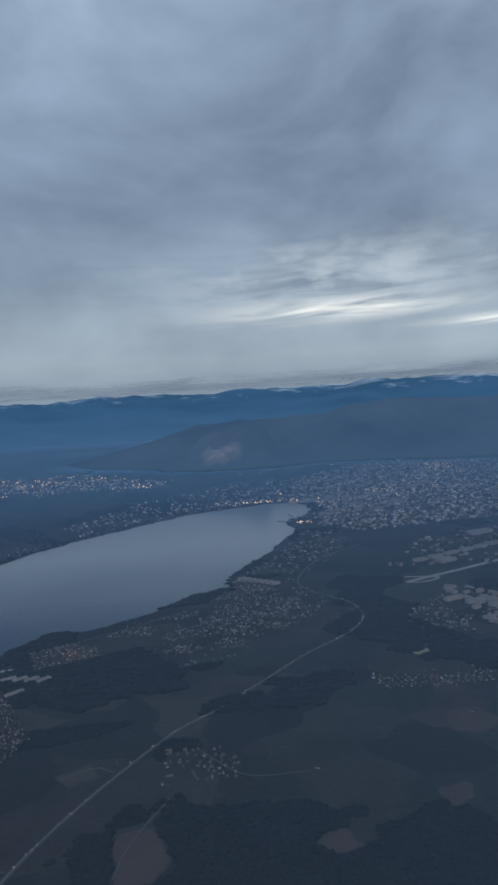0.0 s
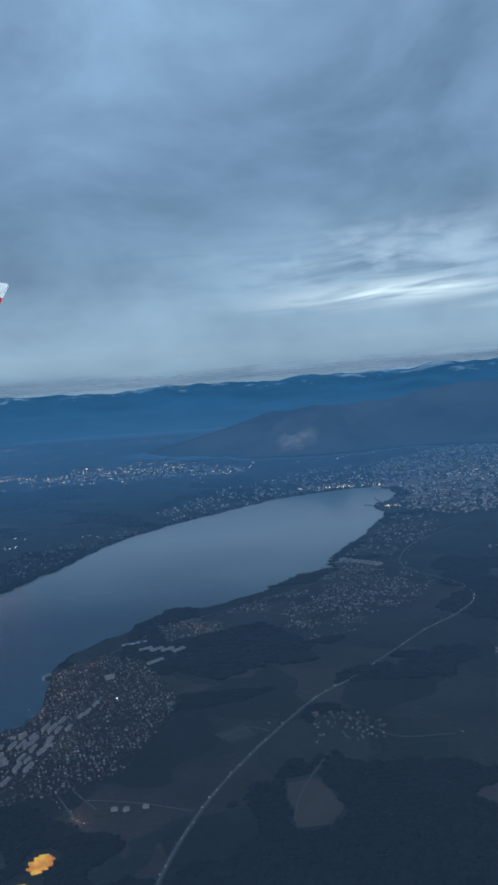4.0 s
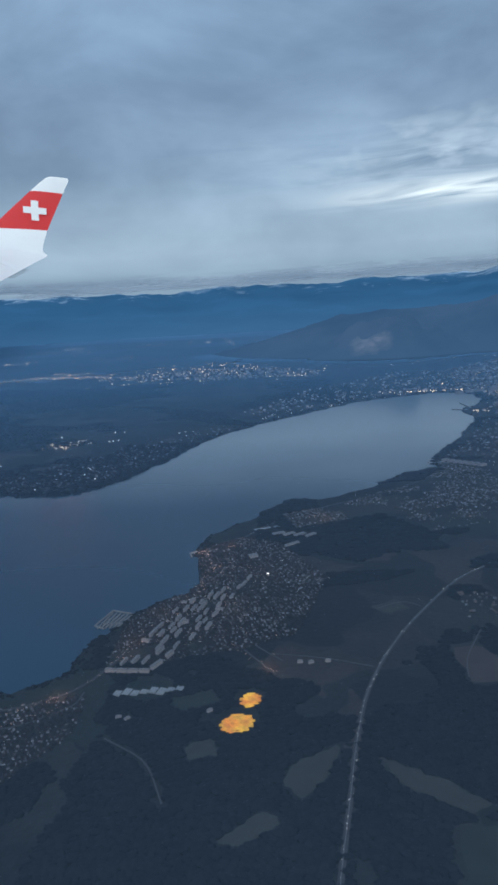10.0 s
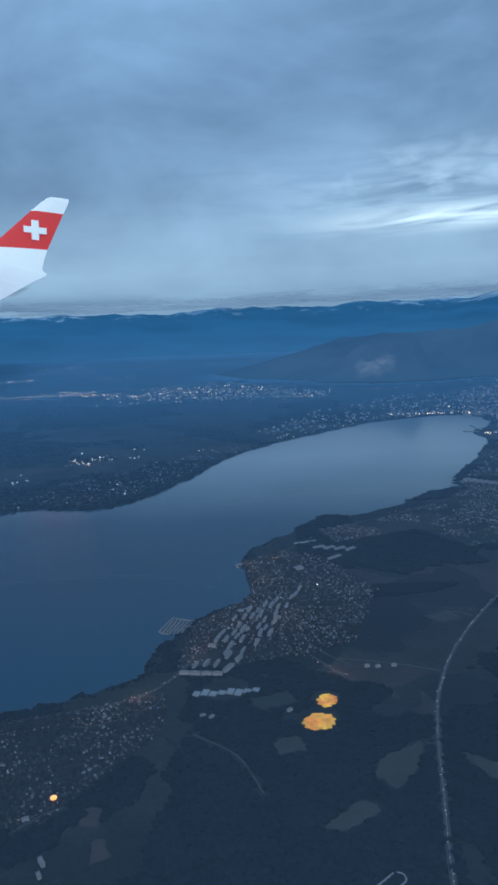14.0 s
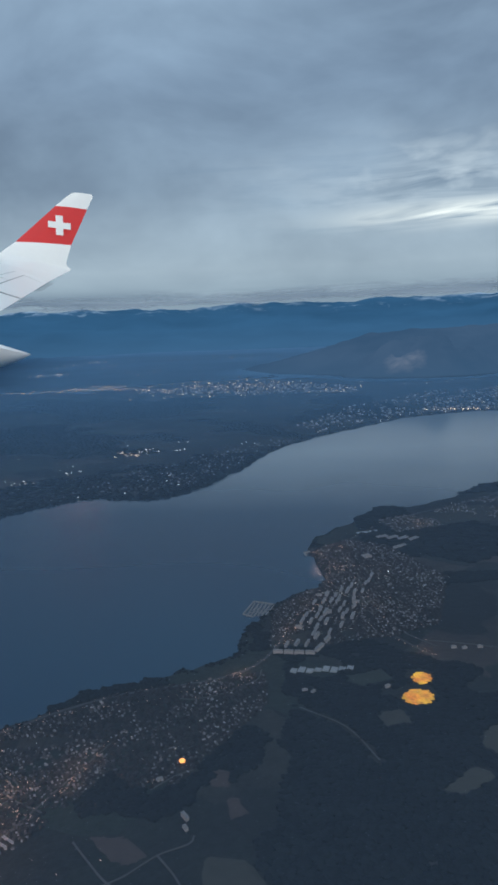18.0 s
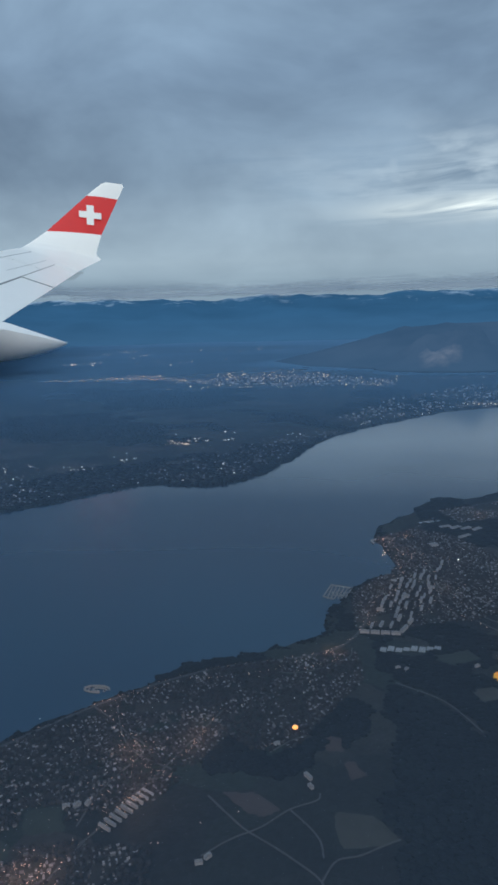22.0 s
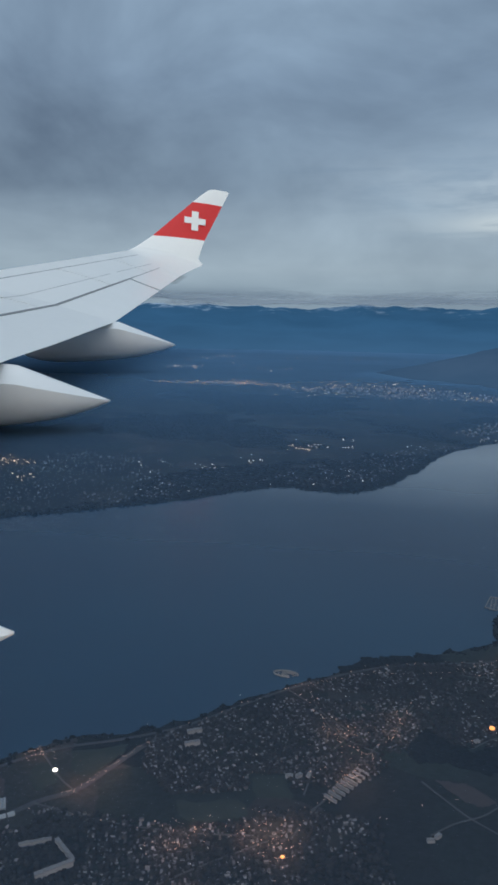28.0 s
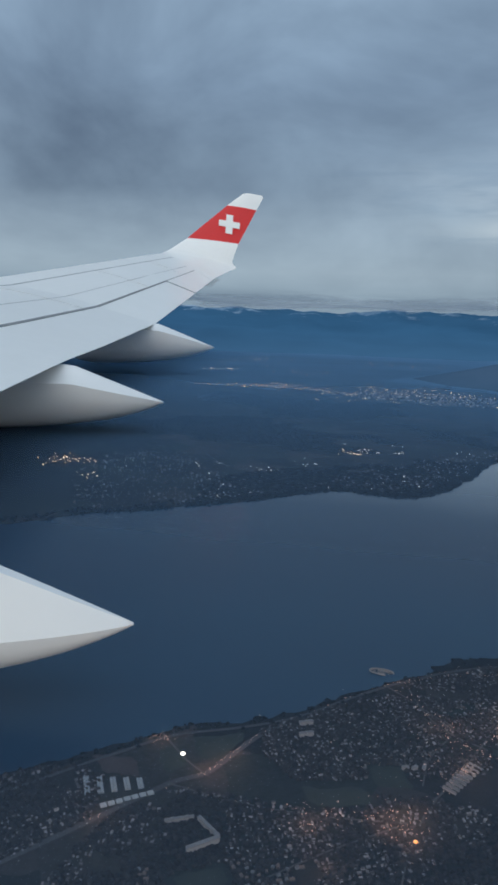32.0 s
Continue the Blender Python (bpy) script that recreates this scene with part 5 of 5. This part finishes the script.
def sow(x0, x1, y0, y1, step, threshold, scale, seed):
    x, y = np.meshgrid(np.arange(x0, x1, step), np.arange(y0, y1, step))
    x, y = x.ravel() + wood_rng.uniform(-0.5, 0.5, x.size) * step, y.ravel() + wood_rng.uniform(-0.5, 0.5, y.size) * step
    ok = fbm(x * scale, y * scale, seed, 4) > threshold
    x, y = x[ok], y[ok]
    ok = ~inside(LAKE, x, y) & clear_of_roads(x, y, 0.07)
    for ring in field_rings:
        ok &= ~inside(ring, x, y)
    for t in TOWNS:
        ok &= ~inside(np.array(t[1]), x, y)
    for cx, cy, r in ((-4.79, 4.89, 0.26), (-4.69, 5.35, 0.2), (-5.85, 5.6, 0.3), (-5.1, 4.95, 0.12), (-11.8, 0.9, 0.4)):
        ok &= (x - cx) ** 2 + (y - cy) ** 2 > r * r
    return x[ok], y[ok]


wx, wy = sow(-9.0, 4.0, 0.8, 9.0, 0.036, 0.53, 0.55, 41)
woods("woods", wx, wy, 0.044, wood_rng, "dark leafless winter woods between the fields", 0.3)
wx, wy = sow(-5.0, 8.0, 9.0, 24.0, 0.075, 0.52, 0.45, 42)
woods("woods", wx, wy, 0.085, wood_rng, "dark winter woods towards the city", 0.25)
wx, wy = sow(-24.0, -2.0, 10.0, 40.0, 0.14, 0.52, 0.22, 43)
woods("woods", wx, wy, 0.08, wood_rng, "dark woods and hedges on the far shore", 0.3)
# trees among the houses and along the water
for t in TOWNS[:6]:
    wx, wy = scatter(t[1], t[2] * 0.7, 0.8, wood_rng, t[4] + 0.3, 0.3, 50)
    woods("garden_trees", wx, wy, 0.023, wood_rng, "bare garden trees between the houses", 0.9, GARDEN)
for line, size, lo, hi in ((shore_n, 0.022, 0.0, 0.13), (shore_f, 0.052, 0.0, 0.5)):
    k = np.repeat(np.arange(len(line)), 14)
    px, py = line[k, 0] + wood_rng.normal(0, 0.12 if size < 0.03 else 0.3, len(k)), line[k, 1] + wood_rng.normal(0, 0.12 if size < 0.03 else 0.3, len(k))
    d = edge_distance(LAKE, px, py)
    ok = ~inside(LAKE, px, py) & (d < hi) & (d > 0.01) & clear_of_roads(px, py, 0.03)
    woods("shore_trees", px[ok], py[ok], size, wood_rng, "dark trees fringing the lake shore", 0.8)


# ---- the airliner's wing ----
FWD, OUT, UP = Vector((-0.8808, -0.4734, 0.0)), Vector((-0.4734, 0.8808, 0.0)), Vector((0, 0, 1))
# enlarged about one camera position so it drifts less across the view
WING_EYE, WING_SCALE = Vector((-7.649, -3.774, 4.262)), 2.7
PAINT = plain_material("white_wing_paint", (0.86, 0.845, 0.81), 0.32, 0.06, 1.5, 0.5)
GREY_PAINT = plain_material("grey_wing_paint", (0.80, 0.795, 0.78), 0.38, 0.08, 1.2, 0.5)
RED_PAINT = plain_material("red_tail_paint", (0.68, 0.022, 0.018), 0.35, 0.08, 2.0, 0.5)
SEAM = plain_material("dark_seam", (0.22, 0.225, 0.23), 0.6, 0.1, 3.0)
wing = new("aircraft_wing")
wing.matrix_world = Matrix(((OUT.x, -FWD.x, 0, WING_EYE.x), (OUT.y, -FWD.y, 0, WING_EYE.y), (0, 0, 1, WING_EYE.z), (0, 0, 0, 1))) @ Matrix.Scale(WING_SCALE, 4)
tagged(wing, "white swept airliner wing with an upturned red winglet", "aircraft wing")
# wing axes: x out along span, y aft, z up, unscaled metres from window


def lead(s):
    return (s, 0.47 - 0.515 * (15.8 - s), 1.76 - 0.213 * (15.8 - s))


def trail(s):
    if s > 7.5:
        return (s, 1.57 - 0.272 * (15.5 - s), 1.26 - 0.20 * (15.5 - s))
    return (s, -0.606 - 0.34 * (7.5 - s), -0.34 - 0.18 * (7.5 - s))


PROFILE = [(0.0, 0.0), (0.015, 0.022), (0.06, 0.042), (0.15, 0.058), (0.3, 0.066), (0.45, 0.062), (0.6, 0.05), (0.8, 0.025), (1.0, 0.0)]


def skin(s, u, side):
    a, b = lead(s), trail(s)
    chord = b[1] - a[1]
    t = np.interp(u, [q[0] for q in PROFILE], [q[1] for q in PROFILE])
    return Vector((s, a[1] + u * chord, a[2] + u * (b[2] - a[2]) + side * t * chord * (1.0 if side > 0 else 0.75)))


def loft(bm, sections, closed=True, caps=True):
    rows = [[bm.verts.new(p) for p in sec] for sec in sections]
    n = len(rows[0])
    for a, b in zip(rows, rows[1:]):
        for i in range(n if closed else n - 1):
            j = (i + 1) % n
            bm.faces.new((a[i], a[j], b[j], b[i]))
    if caps:
        bm.faces.new(rows[0])
        bm.faces.new(rows[-1])


STEPS = [q[0] for q in PROFILE]
spans = [2.6, 3.2, 4.0, 5.5, 7.1, 8.0, 9.0, 10.0, 11.0, 12.0, 13.2, 14.4, 15.5]


def panel(u0, u1, side_gap, name, mat, s_list, label="", drop=0.0):
    us = [u0 + (u1 - u0) * k / 8 for k in range(9)]
    bm = bmesh.new()
    secs = []
    for s in s_list:
        up = [skin(s, u, 1) + Vector((0, 0, -drop)) for u in us]
        dn = [skin(s, u, -1) + Vector((0, 0, -0.006 - drop)) for u in reversed(us)]
        secs.append(up + dn)
    loft(bm, secs)
    return part(name, bm, mat, wing, label, smooth=False)


panel(0.0, 0.268, 0, "leading_edge_slat", PAINT, spans)
panel(0.272, 0.70, 0, "wing_box", PAINT, spans)
panel(0.706, 1.0, 0, "flap", PAINT, [s for s in spans if s < 13] + [13.15], "trailing-edge flap", 0.006)
panel(0.706, 1.0, 0, "aileron", PAINT, [13.2, 14.4, 15.2], "outboard aileron", 0.003)
panel(0.70, 1.0, 0, "tip_panel", PAINT, [15.22, 15.5])


def seam(name, pts, width):
    bm = bmesh.new()
    secs = []
    for s, u in pts:
        a, b = skin(s, u, 1), skin(s, u + width, 1)
        secs.append([a + Vector((0, 0, 0.002)), b + Vector((0, 0, 0.002)), b + Vector((0, 0, -0.02)), a + Vector((0, 0, -0.02))])
    loft(bm, secs)
    part(name, bm, SEAM, wing, "dark panel gap")


seam("slat_gap", [(s, 0.265) for s in spans], 0.009)
seam("flap_gap", [(s, 0.696) for s in spans if s < 13] + [(13.2, 0.696)], 0.014)
seam("aileron_gap", [(s, 0.70) for s in (13.2, 14.4, 15.2)], 0.006)
bm = bmesh.new()
loft(bm, [[skin(13.16 + d, u, 1) + Vector((0, 0, h)) for d, h in ((0, 0.002), (0.03, 0.002), (0.03, -0.02), (0, -0.02))] for u in (0.70, 0.8, 0.9, 1.0)])
part("aileron_gap", bm, SEAM, wing)


def fin_section(le, te, thick, n=13):
    """A thin aerofoil from leading to trailing point; thick lies along the span."""
    a, b = Vector(le), Vector(te)
    side = []
    for k in range(n):
        u = k / (n - 1)
        w = thick * 4 * u * (1 - u) * (1.15 - 0.5 * u) + 0.004
        side.append((a.lerp(b, u), w))
    return [p + Vector((-w, 0, 0.25 * w)) for p, w in side] + [p + Vector((w, 0, -0.25 * w)) for p, w in reversed(side)]


bm = bmesh.new()
up = [skin(15.5, u, 1) for u in [k / 12 for k in range(13)]]
dn = [skin(15.5, u, -1) + Vector((0, 0, -0.006)) for u in [k / 12 for k in reversed(range(13))]]
blend = [up + dn, fin_section((15.72, 0.40, 1.74), (15.86, 1.90, 1.44), 0.05), fin_section((15.88, 0.50, 1.80), (16.04, 2.12, 1.56), 0.045), fin_section((16.0, 0.66, 1.90), (16.12, 2.05, 1.70), 0.04),
         fin_section((16.4, 1.05, 2.19), (16.4, 2.23, 2.13), 0.035)]
smoother = []
for k in range(len(blend) - 1):
    a, b, c, d = (blend[min(max(k + o, 0), len(blend) - 1)] for o in (-1, 0, 1, 2))
    for u in (0, 0.25, 0.5, 0.75):
        smoother.append([0.5 * (2 * q + (r - p) * u + (2 * p - 5 * q + 4 * r - t) * u * u + (3 * q - p - 3 * r + t) * u ** 3) for p, q, r, t in zip(a, b, c, d)])
smoother.append(blend[-1])
loft(bm, smoother)
winglet = part("winglet", bm, PAINT, wing, "white upswept winglet root", smooth=False)


def fin_piece(name, lo, hi, mat, label, parent):
    bm = bmesh.new()
    loft(bm, [fin_section(*lo), fin_section(*[tuple((Vector(a) + Vector(b)) / 2) if not isinstance(a, float) else (a + b) / 2 for a, b in zip(lo, hi)]), fin_section(*hi)])
    return part(name, bm, mat, parent, label)


BAND_LO, BAND_HI = ((16.4, 1.05, 2.19), (16.4, 2.23, 2.13), 0.035), ((16.8, 2.01, 3.03), (16.8, 2.71, 2.97), 0.025)
fin_piece("band", BAND_LO, BAND_HI, RED_PAINT, "red painted band", winglet)
bm = bmesh.new()
loft(bm, [fin_section(*BAND_HI), fin_section((16.9, 2.24, 3.22), (16.9, 2.83, 3.17), 0.022), fin_section((16.97, 2.40, 3.34), (16.97, 2.90, 3.29), 0.018), fin_section((17.0, 2.50, 3.375), (17.0, 2.87, 3.345), 0.01)])
part("tip", bm, PAINT, winglet, "white winglet tip")
# the white cross on the inboard face
centre, along_y, along_z = Vector((16.545, 2.03, 2.575)), Vector((0.0, 1.0, -0.1)).normalized(), Vector((0.40, 0.10, 0.93)).normalized()
bm = bmesh.new()
for w2, h2 in ((0.245, 0.078), (0.078, 0.245)):
    vs = []
    for dep in (-0.012, 0.02):
        for a, b in ((-1, -1), (1, -1), (1, 1), (-1, 1)):
            vs.append(bm.verts.new(centre + along_y * (a * w2) + along_z * (b * h2) + Vector((dep - (0.001 if w2 > h2 else 0), 0, 0))))
    for q in ((0, 1, 2, 3), (4, 7, 6, 5), (0, 4, 5, 1), (1, 5, 6, 2), (2, 6, 7, 3), (3, 7, 4, 0)):
        bm.faces.new([vs[i] for i in q])
part("cross", bm, PAINT, winglet, "white cross on the red band")


def fairing(s, tip, length, rise, edge, sag, width, upto, name="flap_fairing"):
    """A canoe-shaped fairing under the flap: pointed aft, its upper edge rising forward, its belly sagging, with a sharp side edge."""
    secs = []
    for k in range(25):
        d = 0.015 + (length - 0.015) * (k / 24) ** 1.3
        close = 1.0 if d < length * 0.7 else 1 - 0.6 * ((d - length * 0.7) / (length * 0.3)) ** 2
        y = tip[0] - d
        top, mid = tip[1] + rise * min(d, upto), tip[1] + edge * min(d, upto)
        low = tip[1] - sag * (1 - math.exp(-d / 0.55)) * close
        wd = width * (1 - math.exp(-d / 0.5)) * close
        ring = [(-0.5, mid), (-0.12, top), (0.12, top), (0.5, mid)]
        ring += [(0.5 * math.cos(a), mid - (mid - low) * math.sin(a)) for a in (math.pi * q / 10 for q in range(1, 10))]
        secs.append([Vector((s + dx * wd, y, z)) for dx, z in ring])
    bm = bmesh.new()
    loft(bm, secs)
    bm.verts.index_update()
    for e in bm.edges:
        a, b = sorted(v.index % 13 for v in e.verts)
        if a == b and a < 4:
            e.smooth = False
    return part(name, bm, GREY_PAINT, wing, "grey-white canoe fairing under the flap", smooth=True)


fairing(10.0, (0.93, -0.15), 2.2, 0.38, 0.25, 0.27, 0.40, 0.80)
fairing(7.1, (0.22, -0.82), 2.4, 0.39, 0.20, 0.28, 0.48, 0.92)
fairing(3.2, (-0.02, -1.485), 2.0, 0.48, 0.03, 0.25, 0.50, 1.0)
bm = bmesh.new()
loft(bm, [[Vector((10.0 + dx, y, z + dz)) for dx, dz in ((-0.05, 0.0), (0.05, 0.0), (0.05, 0.03), (-0.05, 0.03))] for y, z in ((0.0, 0.12), (0.18, 0.095))])
part("actuator_slot", bm, SEAM, wing, "dark slot above the fairing")
# thin discharge wicks along the outer trailing edge
for k in range(7):
    sw = 14.3 + 0.19 * k
    bm = bmesh.new()
    foot = Vector(trail(sw)) + Vector((0, -0.01, 0.0))
    bmesh.ops.create_cone(bm, segments=6, radius1=0.006, radius2=0.003, depth=0.15, cap_ends=True,
                          matrix=Matrix.Translation(foot + Vector((0.01, 0.075, -0.01))) @ Matrix.Rotation(math.radians(-94), 4, "X"))
    part("static_wick", bm, SEAM, wing, "thin dark discharge wick")
# faint panel joints and oil streaks on the upper skin
FAINT = plain_material("faint_panel_joint", (0.50, 0.50, 0.49), 0.5, 0.1, 3.0)
for s0, u0, s1, u1 in ((14.3, 0.28, 14.3, 0.69), (12.2, 0.28, 12.2, 0.69), (9.6, 0.28, 9.6, 0.69), (6.8, 0.28, 6.8, 0.69), (13.3, 0.55, 15.2, 0.57), (7.0, 0.52, 13.0, 0.55)):
    bm = bmesh.new()
    secs = []
    for k in range(9):
        q = k / 8
        p = skin(s0 + (s1 - s0) * q, u0 + (u1 - u0) * q, 1)
        o = Vector((0.007, 0, 0)) if s0 == s1 else Vector((0, 0.007, 0))
        secs.append([p - o + Vector((0, 0, 0.003)), p + o + Vector((0, 0, 0.003)), p + o - Vector((0, 0, 0.015)), p - o - Vector((0, 0, 0.015))])
    loft(bm, secs)
    part("panel_joint", bm, FAINT, wing, "faint grey panel joint")


# stretched to fit the camera's view; per span station: growth, shift aft and lift
VIEW_FIT = [(3.2, 0.90, -0.45, 0.113), (7.1, 1.45, 0.03, 0.12), (10.0, 2.25, 0.42, -0.05), (16.0, 3.10, 0.70, -0.09)]


def fit_to_view(p):
    station = [q[0] for q in VIEW_FIT]
    grow = 1.0 / np.interp(p.x, station, [1.0 / q[1] for q in VIEW_FIT])
    return Vector((p.x, p.y + np.interp(p.x, station, [q[2] for q in VIEW_FIT]), p.z + np.interp(p.x, station, [q[3] for q in VIEW_FIT]))) * float(grow)


for ob in wing.children_recursive:
    for vert in ob.data.vertices:
        vert.co = fit_to_view(vert.co)
    ob.data.update()
